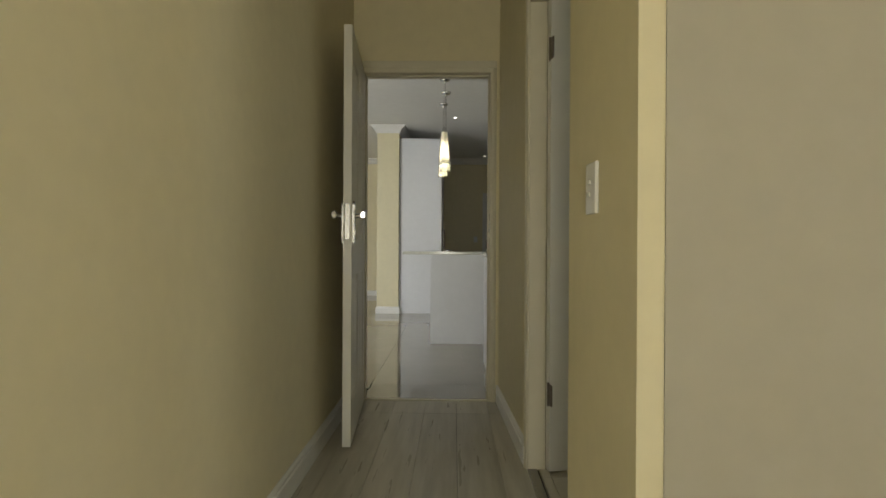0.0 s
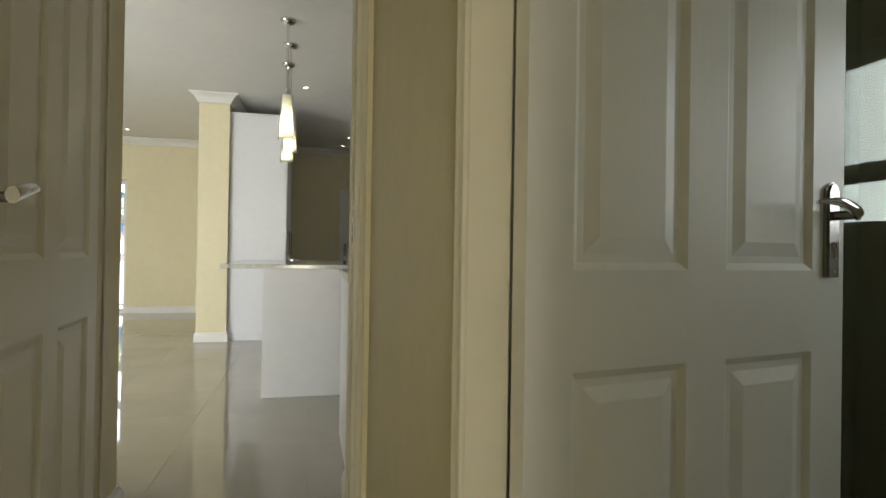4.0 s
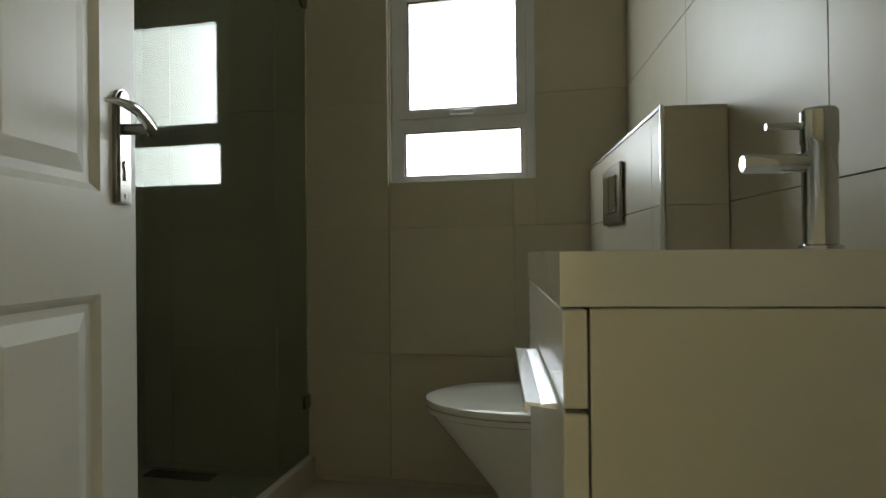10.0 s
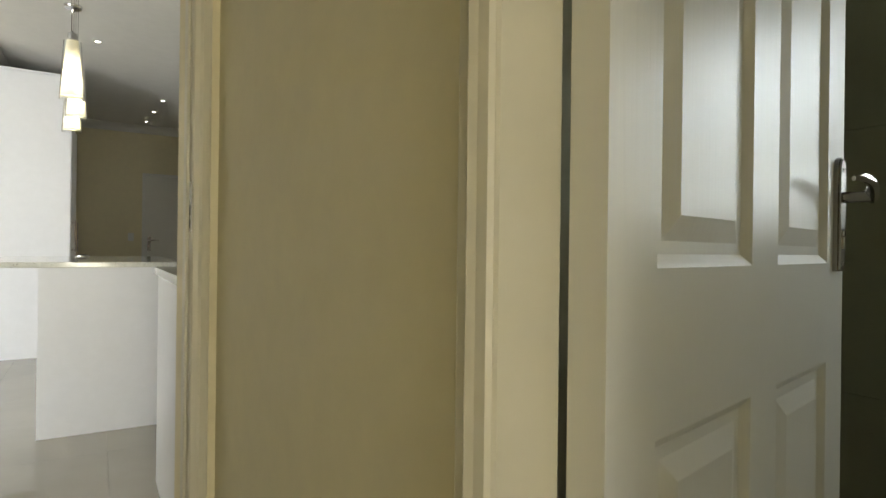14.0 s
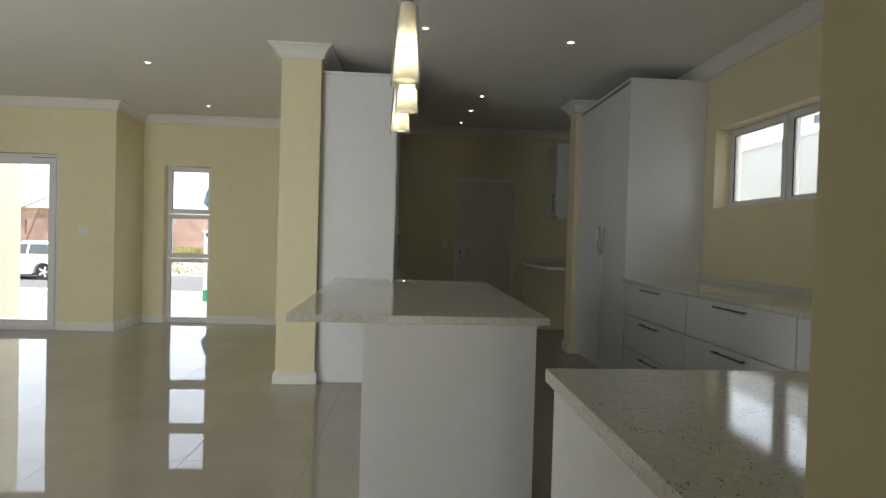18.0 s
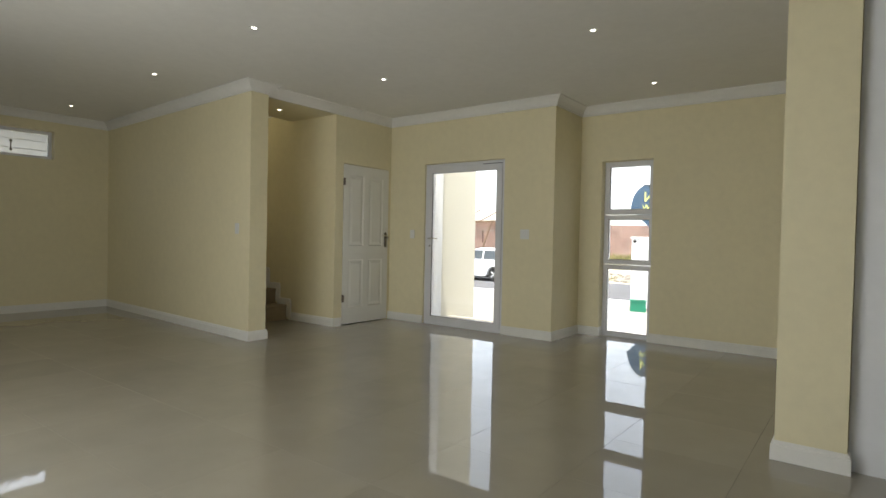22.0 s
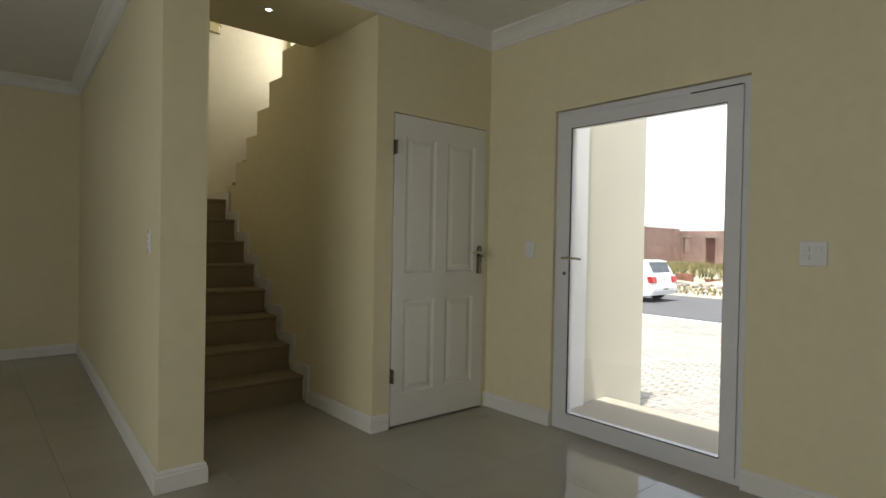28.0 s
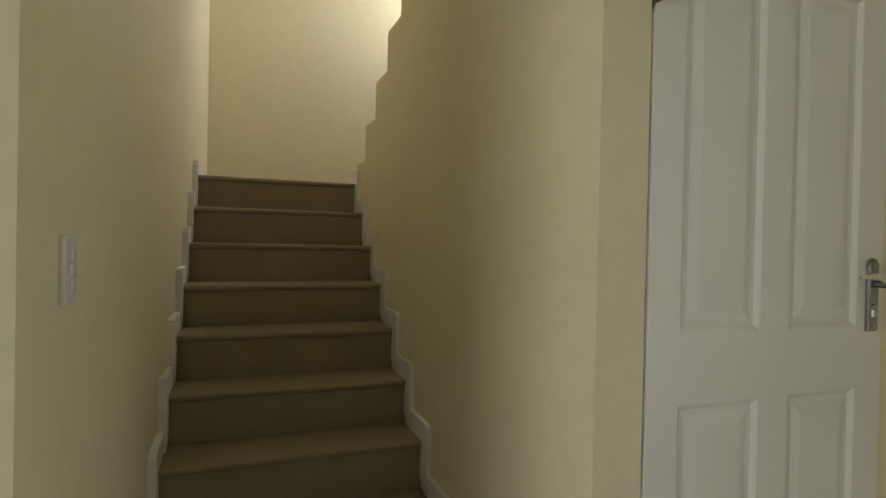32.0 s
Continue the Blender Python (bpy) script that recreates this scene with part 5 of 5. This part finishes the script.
b1 = shell("brick_building", -25.6, -10.9, 42.7, 49.0, -0.75, 2.30, [(-21.49, -20.90, 0.72, 1.86), (-19.90, -19.25, -0.75, 1.84), (-17.95, -16.68, 1.20, 1.84)], "long raw red brick wall of an unfinished house")
# panel fills the doorway with the dark of the shaded interior
part("doorway_shade_panel", B(-19.88, -19.27, 42.80, 42.84, -0.75, 1.82), M_BOARD, b1, "dark red-brown panel standing in for the shaded doorway")
part("window_frame", solid([-21.48, -21.41, -20.98, -20.91], [42.78, 42.85], [0.73, 0.80, 1.78, 1.85], [(-21.41, -20.98, 0, 99, 0.80, 1.78)]), M_TIMBER, b1)
part("white_board", B(-17.22, -16.72, 42.66, 42.69, 1.22, 1.72), M_RENDER, b1, "white board leaning in the opening")
part("pier", B(-22.05, -21.70, 42.45, 42.699, -0.75, 2.22), M_BRICK, b1)
b2 = shell("brick_building", -38.0, -21.6, 37.7, 42.6, -0.75, 2.5, [(-27.6, -26.0, 0.4, 1.7), (-24.0, -22.8, 0.8, 1.7)], "raw brick house shell with bare roof timbers")
for i in range(7):
    x = -36 + 2.0 * i
    part("roof_timber", tube(bmesh.new(), [(x, 37.5, 2.5), (x + 0.1, 40.4, 3.5)], 0.05, 6), M_TIMBER, b2)
    part("prop", tube(bmesh.new(), [(x, 37.2, -0.7), (x + 1.1, 37.4, 2.55)], 0.06, 6), M_TIMBER, b2)
part("roof_beam", B(-38, -21.6, 37.4, 37.6, 2.32, 2.5), M_TIMBER, b2)
b3 = shell("brick_building", -10.0, -4.4, 41.0, 47.0, -0.75, 2.25, [(-8.6, -7.5, 0.9, 1.7)], "raw red brick house shell with a square window")
hs = holder("distant_house", pose(-3.9, 52.0, -0.75), "white house with a dark tiled roof far away", "house")
part("wall", B(0, 9, 0, 6, 0, 2.9), M_RENDER, hs)
part("roof", prism(bmesh.new(), [(-0.4, 2.9), (6.4, 2.9), (3.0, 4.3)], -0.4, 9.4, "x"), M_ROOF, hs)
for x in (1.2, 3.2, 6.0):
    part("window", B(x, x + 1.1, -0.03, 0.02, 1.0, 2.1), M_CARGLASS, hs)

# rubble, brick stacks, dry grass
rng = random.Random(7)


def stones(name, cx, cy, rx, ry, h, n, s0, s1, mat, label, category="rubble"):
    bm = bmesh.new()
    for i in range(n):
        a, r = rng.uniform(0, 2 * math.pi), math.sqrt(rng.random())
        s = rng.uniform(s0, s1)
        q = bmesh.ops.create_icosphere(bm, subdivisions=1, radius=s)["verts"]
        c = Vector((cx + rx * r * math.cos(a), cy + ry * r * math.sin(a), -0.73 + h * (1 - r) * rng.uniform(0.2, 1.0)))
        for v in q:
            v.co = c + Vector((v.co.x * rng.uniform(0.7, 1.3), v.co.y * rng.uniform(0.7, 1.3), v.co.z * rng.uniform(0.5, 1.0)))
    return thing(name, bm, mat, label, category, kind="stuff")


stones("rubble_heap", -8.0, 27.0, 1.5, 0.9, 0.85, 230, 0.07, 0.2, M_STONE, "heap of broken building rubble beside the road")
stones("rubble_heap", -12.6, 31.5, 1.3, 0.8, 0.7, 130, 0.08, 0.22, M_STONE, "low heap of stones on the sandy plot")
stones("rubble_scatter", -16.0, 30.0, 7.5, 3.2, 0.16, 300, 0.05, 0.18, M_STONE, "scattered stones and rubble on sand")
vs, fs = [], []
for j in range(25):
    for i in range(121):
        x, y = -50 + 0.5 * i, 32.0 + 0.45 * j
        rise = max(0.0, math.sin(math.pi * min(1.0, j / 22)))
        vs.append((x, y, -0.76 + rise * (0.62 + 0.18 * math.sin(x * 0.9 + 0.3 * j) + 0.14 * math.sin(x * 2.3 + j)) + rng.uniform(-0.03, 0.03)))
fs = [(j * 121 + i, j * 121 + i + 1, (j + 1) * 121 + i + 1, (j + 1) * 121 + i) for j in range(24) for i in range(120)]
me = bpy.data.meshes.new("sand_bank")
me.from_pydata(vs, [], fs)
me.materials.append(M_SAND)
tagged(new("sand_bank", me), "long low bank of pale tipped sand", "sand bank", kind="structure")
stones("rubble_scatter", -18.0, 38.0, 12.0, 1.6, 0.5, 150, 0.1, 0.28, M_STONE, "stones and broken bricks on the sand bank")
for k, (cx, cy, rows) in enumerate(((-18.0, 33.2, 8), (-16.6, 33.0, 7), (-15.2, 33.4, 4))):
    st = holder("brick_stack", pose(cx, cy, -0.73, 0, 0, 8 * k - 6), "stack of red clay bricks on the ground", "bricks", "brick stacks")
    me = B(-0.11, 0.11, -0.05, 0.05, 0, 0.07)
    first = emit("brick", me, M_CLAY, st)
    for r in range(rows):
        for c in range(4):
            o = first if r == c == 0 else new("brick", first.data)
            o.parent = st
            o.location = (0.235 * c - 0.35 + rng.uniform(-0.01, 0.01), 0.02 * rng.uniform(-1, 1), 0.112 * r * 0.67)


def tufts(name, n, x0, x1, y0, y1, h0, h1, mat, label):
    vs, fs = [], []
    for i in range(n):
        x, y = rng.uniform(x0, x1), rng.uniform(y0, y1)
        g = -0.74 + 0.62 * max(0.0, math.sin(math.pi * min(1.0, max(0.0, (y - 32.0) / 9.9))))
        for b in range(5):
            a, t = rng.uniform(0, 2 * math.pi), rng.uniform(0.1, 0.5)
            h, w = rng.uniform(h0, h1), 0.018
            k = len(vs)
            u, v = math.cos(a), math.sin(a)
            vs += [(x - v * w, y + u * w, g), (x + v * w, y - u * w, g), (x + u * t * h * 0.4 + v * w * 0.6, y + v * t * h * 0.4 - u * w * 0.6, g + h * 0.6), (x + u * t * h, y + v * t * h, g + h)]
            fs += [(k, k + 1, k + 2), (k, k + 2, k + 3)]
    me = bpy.data.meshes.new(name)
    me.from_pydata(vs, [], fs)
    me.materials.append(mat)
    return tagged(new(name, me), label, "grass", kind="stuff")


tufts("dry_grass", 2600, -36, -5, 33.5, 39.0, 0.2, 0.55, M_GRASS, "band of tall dry yellow grass")
tufts("green_weeds", 350, -24, -6, 33.0, 38.0, 0.2, 0.45, M_WEED, "low dusty green weeds among the grass")
tufts("dry_grass", 500, -24, -8, 26.0, 29.0, 0.08, 0.26, M_GRASS, "thin dry grass at the road's edge")

# white slatted yard wall with a dark foot
yw = holder("yard_wall", pose(-5.19, 16.26, -0.713, 0, 0, 21), "white slatted yard wall on a dark footing", "wall")
part("panel", B(0.0, 5.1, 0.04, 0.14, 0.03, 1.93), M_RENDER, yw)
part("footing", B(-0.02, 5.12, 0.0, 0.16, 0.0, 0.05), M_DARK, yw)
part("coping", B(-0.03, 5.13, -0.005, 0.17, 1.931, 1.98, bev=0.006), M_RENDER, yw)
first = emit("slat", B(0, 0.145, 0.006, 0.039, 0.051, 1.93, bev=0.006), M_RENDER, yw)
for i in range(1, 30):
    o = new("slat", first.data)
    o.parent = yw
    o.location = (0.17 * i, 0, 0)
part("bracket", L([(0.045, 0), (0.045, 0.02)], (0.07, -0.006, 1.86), 12, "y"), M_DARK, yw)
gc = holder("crate", pose(-4.86, 15.86, -0.700, 0, 0, 21), "small green plastic crate on the paving", "crate")
M_CRATE = mat_new("green_crate_plastic", (0.02, 0.22, 0.13), 0.45)
part("body", solid([-0.19, -0.17, 0.17, 0.19], [-0.13, -0.11, 0.11, 0.13], [0, 0.02, 0.28], [(-0.17, 0.17, -0.11, 0.11, 0.02, 1)]), M_CRATE, gc)
part("rim", solid([-0.205, -0.17, 0.17, 0.205], [-0.145, -0.11, 0.11, 0.145], [0.281, 0.315], [(-0.17, 0.17, -0.11, 0.11, 0, 1)]), M_CRATE, gc)

# feather flag with its pole and base; its writing faces the road
fl = holder("feather_flag", pose(0.205, 17.6, -0.257) @ Matrix.Diagonal((1.222, 1, 1.222, 1)), "dark blue feather flag with yellow-green writing", "flag")
M_FLAG = speckled("dark_blue_flag_cloth", (0.075, 0.125, 0.19), 0.8, 0.1, 3, 60, 0.1)
M_INK = mat_new("yellow_green_flag_print", (0.70, 0.70, 0.20), 0.8)
M_PALE = mat_new("white_flag_print", (0.7, 0.7, 0.7), 0.8)
edge = [(-4.84, 1.93), (-4.78, 2.21), (-4.67, 2.38), (-4.53, 2.48), (-4.34, 2.49), (-4.10, 2.40), (-3.90, 2.24), (-3.77, 2.04), (-3.69, 1.79), (-3.65, 1.50), (-3.62, 1.15), (-3.65, 0.58), (-3.90, 0.93), (-4.16, 1.23), (-4.51, 1.60)]
part("cloth", prism(bmesh.new(), edge, -0.002, 0.002, "y"), M_FLAG, fl)
part("pole", tube(bmesh.new(), [(-3.63, 0, -0.38), (-3.61, 0, 0.6)] + [(x + 0.006, 0, z) for x, z in edge[10:4:-1]] + [(-4.53, 0, 2.485)], 0.013, 8), M_GASKET, fl)
part("base_plate", B(-3.90, -3.36, -0.25, 0.25, -0.385, -0.36, bev=0.006), M_GASKET, fl)


def writing(text, x, z, size, mat, parent, thick=0.004):
    """Letters that read from the far side (+y)."""
    c = bpy.data.curves.new("letters", "FONT")
    c.body, c.size, c.extrude, c.align_x = text, size, thick, "CENTER"
    o = new("letters", c)
    me = bpy.data.meshes.new_from_object(o)
    bpy.data.objects.remove(o)
    me.materials.append(mat)
    ob = new("letters", me)
    ob.parent = parent
    ob.matrix_basis = pose(x, 0, z, 90, 0, 180)
    return ob


writing("ON", -4.27, 2.09, 0.335, M_INK, fl)
writing("SHOW", -4.27, 1.89, 0.195, M_INK, fl)
for x0, x1, z in ((-4.18, -3.77, 1.64), (-4.12, -3.80, 1.58)):
    part("print_bar", B(x0, x1, -0.004, 0.004, z, z + 0.022), M_PALE, fl)

# neighbours beside the kitchen and the living room
nb = holder("neighbour_house", pose(0, 0, 0), "pale blue-grey neighbour house with a dark tiled roof", "house", "neighbour houses")
part("wall", B(4.75, 8.5, 1.2, 12.0, -0.16, 2.42), painted("pale_blue_grey_render", (0.60, 0.64, 0.70), 0.8, 0.03, 90, 0.2), nb)
part("coping", B(4.73, 8.52, 1.18, 12.02, 2.421, 2.45), M_RENDER, nb)
part("roof", B(5.3, 8.4, 1.4, 6.3, 2.70, 2.80), M_ROOF, nb)
for y in (1.6, 6.1):
    part("roof_post", B(5.5, 5.6, y, y + 0.1, 2.451, 2.70), M_RENDER, nb)
nb = holder("neighbour_house", pose(0, 0, 0), "pale boarded neighbour house beside the living room", "house", "neighbour houses")
M_BOARD = painted("grey_white_boards", (0.40, 0.41, 0.42), 0.8, 0.04, 60, 0.2)
part("wall", B(-15.0, -11.6, -3.0, 7.0, -0.16, 2.92), M_BOARD, nb)
first = emit("board", prism(bmesh.new(), [(-11.599, 0.0), (-11.57, 0.0), (-11.585, 0.14), (-11.599, 0.14)], -3.0, 7.0, "y"), M_BOARD, nb)
first.location = (0, 0, 1.9)
for i in range(1, 6):
    o = new("board", first.data)
    o.parent = nb
    o.location = (0, 0, 1.9 + 0.15 * i)
part("roof", prism(bmesh.new(), [(-11.2, 2.921), (-11.2, 2.97), (-13.3, 3.45), (-15.4, 2.97), (-15.4, 2.921)], -3.3, 7.3, "y"), M_ROOF, nb)
# half-round tile rows run from the eave to the ridge
bm = bmesh.new()
ends = []
for x, z in ((-11.17, 2.965), (-13.3, 3.452)):
    ends.append([bm.verts.new((x, 0.075 * math.cos(math.pi * k / 8), z + 0.05 * math.sin(math.pi * k / 8))) for k in range(9)])
for k in range(8):
    bm.faces.new((ends[0][k], ends[0][k + 1], ends[1][k + 1], ends[1][k]))
bm.faces.new(ends[0][::-1])
bm.faces.new(ends[1])
first = emit("roof_tile", bm, M_ROOF, nb)
first.location = (0, -3.1, 0)
for i in range(1, 45):
    o = new("roof_tile", first.data)
    o.parent = nb
    o.location = (0, -3.1 + 0.23 * i, 0)
thing("kitchen_side_wall", B(KX + T + 0.001, 4.7, 12.3, 12.5, -0.16, 1.8), M_RENDER, "white yard wall beside the kitchen", "wall", kind="structure")

# ---------------------------------------------------------------- small loose things
tr = holder("trim_offcut", pose(-5.665, 2.25, 0.0, 0, 0, 88), "thin white trim offcut lying on the floor tiles", "offcut")
part("strip", prism(bmesh.new(), [(-0.012, 0.0005), (0.012, 0.0005), (0.012, 0.006), (0.004, 0.011), (-0.012, 0.011)], -0.22, 0.20, "x"), M_TRIM, tr)

# ---------------------------------------------------------------- pieces of the floors and walls
def tile_mesh(name, w, d, th, mat, bev=0.0015):
    """A thin tile lying with its upper face at z = 0, centred on its origin."""
    bm = bmesh.new()
    a, b = w / 2, d / 2
    lo = [bm.verts.new((x, y, -th)) for x, y in ((-a, -b), (a, -b), (a, b), (-a, b))]
    mid = [bm.verts.new((x, y, -bev)) for x, y in ((-a, -b), (a, -b), (a, b), (-a, b))]
    hi = [bm.verts.new((x, y, 0)) for x, y in ((-a + bev, -b + bev), (a - bev, -b + bev), (a - bev, b - bev), (-a + bev, b - bev))]
    for r, s in ((lo, mid), (mid, hi)):
        for i in range(4):
            j = (i + 1) % 4
            bm.faces.new((r[i], r[j], s[j], s[i]))
    bm.faces.new(hi)
    me = bpy.data.meshes.new(name)
    bm.to_mesh(me)
    bm.free()
    me.materials.append(mat)
    return me


shared = {}


def lay(name, host, mat, u0, u1, v0, v1, pu, pv, ou, ov, frame3, gap=0.002, th=0.008, skip=(), tilt=0.0, half=0.0, bev=0.0015):
    """Lays a grid of tiles over a rectangle (u0..u1, v0..v1), joints at ou + k * pu and ov + k * pv, without the rectangles in skip.
    frame3 turns (u, v, out) into the world."""
    def cuts(a, b, p, o):
        k = math.ceil((a - o) / p + 1e-6)
        c = [a]
        while o + k * p < b - 1e-6:
            c.append(o + k * p)
            k += 1
        return c + [b]
    vs = cuts(v0, v1, pv, ov)
    for row, (va, vb) in enumerate(zip(vs, vs[1:])):
        us = cuts(u0, u1, pu, ou + (half * pu if row % 2 else 0))
        for ua, ub in zip(us, us[1:]):
            todo = [(ua, ub, va, vb)]
            for s in skip:
                nxt = []
                for a, b, c, d in todo:
                    if b <= s[0] or a >= s[1] or d <= s[2] or c >= s[3]:
                        nxt.append((a, b, c, d))
                        continue
                    if a < s[0]:
                        nxt.append((a, s[0], c, d))
                    if b > s[1]:
                        nxt.append((s[1], b, c, d))
                    a2, b2 = max(a, s[0]), min(b, s[1])
                    if c < s[2]:
                        nxt.append((a2, b2, c, s[2]))
                    if d > s[3]:
                        nxt.append((a2, b2, s[3], d))
                todo = nxt
            for a, b, c, d in todo:
                w, h = b - a - gap, d - c - gap
                if w < 0.01 or h < 0.01:
                    continue
                key = (mat.name, round(w, 3), round(h, 3))
                if key not in shared:
                    shared[key] = tile_mesh(name, w, h, th, mat, bev)
                ob = new(name, shared[key])
                ob.matrix_basis = frame3 @ pose((a + b) / 2, (c + d) / 2, 0, random.uniform(-tilt, tilt), random.uniform(-tilt, tilt), 0)
                ob.parent = host


FLAT = Matrix.Identity(4)
host = bpy.data.objects["floor"]
TS, TX, TY = 0.66, -0.61, 3.65
lay("tile", host, M_TILE, LOUT, KX, END + 0.036, FAR, TS, TS, TX, TY, FLAT, 0.0011, 0.010, [(LOUT, CUP, LCOR + 0.02, 9), (CUP, JOG - 0.05, GLZ + 0.08, 9), (JOG - 0.05, PIER0 + 0.05, DIN + 0.16, 9), (-9.4, 0.055, -1, SOUTH - 0.15), (0.9, 4, -1, SOUTH)], 0.03, 0.0, 0.0005)
lay("tile", host, M_TILE, -6.5, CUP, ST0, ST1, TS, TS, TX, TY, FLAT, 0.0011, 0.010, [], 0.03, 0.0, 0.0005)
host = bpy.data.objects["floor_corridor"]
lay("plank", host, M_LAM, XL, RIGHT, -6.2, END - 0.001, 0.19, 1.21, 0.08, -0.35, FLAT, 0.0012, 0.011, [], 0.0, 0.0)
lay("plank", host, M_LAM, RIGHT, 4.2, -6.2, -2.526, 0.19, 1.21, 0.08, -0.65, FLAT, 0.0012, 0.011)
lay("tile", host, M_BTILE, RIGHT + 0.046, BX1, BY0, END - 0.009, 0.5, 0.5, 0.05, -0.25, FLAT, 0.002, 0.011, [], 0.0, 0.0, 0.0006)
# bathroom walls
BACK = Matrix(((0, 0, -1, BX1 - 0.0075), (1, 0, 0, 0), (0, 1, 0, 0), (0, 0, 0, 1)))
lay("tile", bpy.data.objects["wall_bath_back"], M_BTILE, BY0, END - 0.009, 0.0, CEIL, 0.482, 0.4865, -1.191, 0.51, BACK, 0.002, 0.007, [(-1.755, -1.198, 1.172, 1.945)], 0.02, 0.0, 0.0006)
SIDE = Matrix(((-1, 0, 0, 0), (0, 0, 1, BY0 + 0.0075), (0, 1, 0, 0), (0, 0, 0, 1)))
lay("tile", bpy.data.objects["wall_bath_side"], M_BTILE, -BX1 + 0.008, -1.036, 0.0, CEIL, 0.59, 0.4865, -2.40, 0.51, SIDE, 0.002, 0.007, [], 0.02, 0.0, 0.0006)
SHOW = Matrix(((1, 0, 0, 0), (0, 0, -1, END - 0.0095), (0, 1, 0, 0), (0, 0, 0, 1)))
lay("tile", bpy.data.objects["wall_bath_shower"], M_BTILE, 1.036, BX1 - 0.009, 0.0, CEIL, 0.5, 0.495, 1.5, 0.465, SHOW, 0.002, 0.0008, [], 0.02, 0.0, 0.0004)
# tiles of the cistern box
FRONT = Matrix(((-1, 0, 0, 0), (0, 0, 1, CY - 0.001), (0, 1, 0, 0), (0, 0, 0, 1)))
lay("tile", cb, M_BTILE, -BX1 + 0.009, -CX0 - 0.008, 0.0, CZ - 0.007, 0.59, 0.4865, -2.22, 0.505, FRONT, 0.002, 0.007, [], 0.0, 0.0, 0.0006)
NEAR = Matrix(((0, 0, -1, CX0 + 0.001), (1, 0, 0, 0), (0, 1, 0, 0), (0, 0, 0, 1)))
lay("tile", cb, M_BTILE, BY0 + 0.009, CY - 0.008, 0.0, CZ - 0.007, 0.6, 0.4865, 0.0, 0.505, NEAR, 0.002, 0.007, [], 0.0, 0.0, 0.0006)
lay("tile", cb, M_BTILE, CX0 + 0.002, BX1 - 0.009, BY0 + 0.009, CY - 0.007, 0.565, 0.6, 2.255, 0.0, pose(0, 0, CZ), 0.003, 0.007)

# block paving: the pavers nearest to the entrance singly, the others joined
M_PAVER = speckled("pale_grey_paver", (0.36, 0.345, 0.31), 0.85, 0.06, 3, 30, 0.3)
base(M_PAVER, mul(M_PAVER, per_piece(M_PAVER, (0.34, 0.325, 0.295), 0.14), vary(M_PAVER, place(M_PAVER), 25, 0.10, (0.9, 0.9, 0.9), second=(1, 1, 1))))
M_PAVERS = speckled("pale_grey_paving_blocks", (0.36, 0.345, 0.31), 0.85, 0.06, 3, 30, 0.3)
g = M_PAVERS.node_tree.nodes.new("ShaderNodeNewGeometry")
r = M_PAVERS.node_tree.nodes.new("ShaderNodeValToRGB")
r.color_ramp.elements[0].color, r.color_ramp.elements[1].color = (0.292, 0.28, 0.254, 1), (0.388, 0.37, 0.336, 1)
wire(M_PAVERS, g.outputs["Random Per Island"], r.inputs["Fac"])
base(M_PAVERS, mul(M_PAVERS, r.outputs["Color"], vary(M_PAVERS, place(M_PAVERS), 25, 0.10, (0.9, 0.9, 0.9), second=(1, 1, 1))))
host = bpy.data.objects["pavement"]
one = tile_mesh("paver", 0.213, 0.103, 0.03, M_PAVER, 0.006)
vs, fs = [], []
row = 0
y = 7.20
while y < 18.2:
    x = -12.5 + (0.11 if row % 2 else 0.0)
    while x < 1.0:
        zz = (-0.182 if y < 8.0 else max(-0.699, -0.182 - 0.0646 * (y - 8.0))) + random.uniform(-0.002, 0.002)
        if x > -5.25 and x < -3.05 and 7.7 < y < 10.85:
            if y > 8.0 - 0.247 * (x + 5.05):
                ob = new("paver", one)
                ob.parent = host
                ob.matrix_basis = pose(x, y, zz, random.uniform(-0.6, 0.6) - (3.7 if y > 8.0 else 0.0), random.uniform(-0.6, 0.6), random.uniform(-1, 1))
        elif not (-5.5 < x < -2.9 and y < 8.0):
            k = len(vs)
            a, b, e = 0.1065, 0.0515, 0.006
            vs += [(x - a, y - b, zz - 0.017), (x + a, y - b, zz - 0.017), (x + a, y + b, zz - 0.02), (x - a, y + b, zz - 0.02), (x - a + e, y - b + e, zz), (x + a - e, y - b + e, zz), (x + a - e, y + b - e, zz), (x - a + e, y + b - e, zz)]
            fs += [(k + 4, k + 5, k + 6, k + 7)] + [(k + i, k + (i + 1) % 4, k + 4 + (i + 1) % 4, k + 4 + i) for i in range(4)]
        x += 0.22
    y += 0.11
    row += 1
me = bpy.data.meshes.new("pavers")
me.from_pydata(vs, [], fs)
me.materials.append(M_PAVERS)
tagged(new("block_paving", me), "pale grey concrete block paving", "paving", kind="stuff")
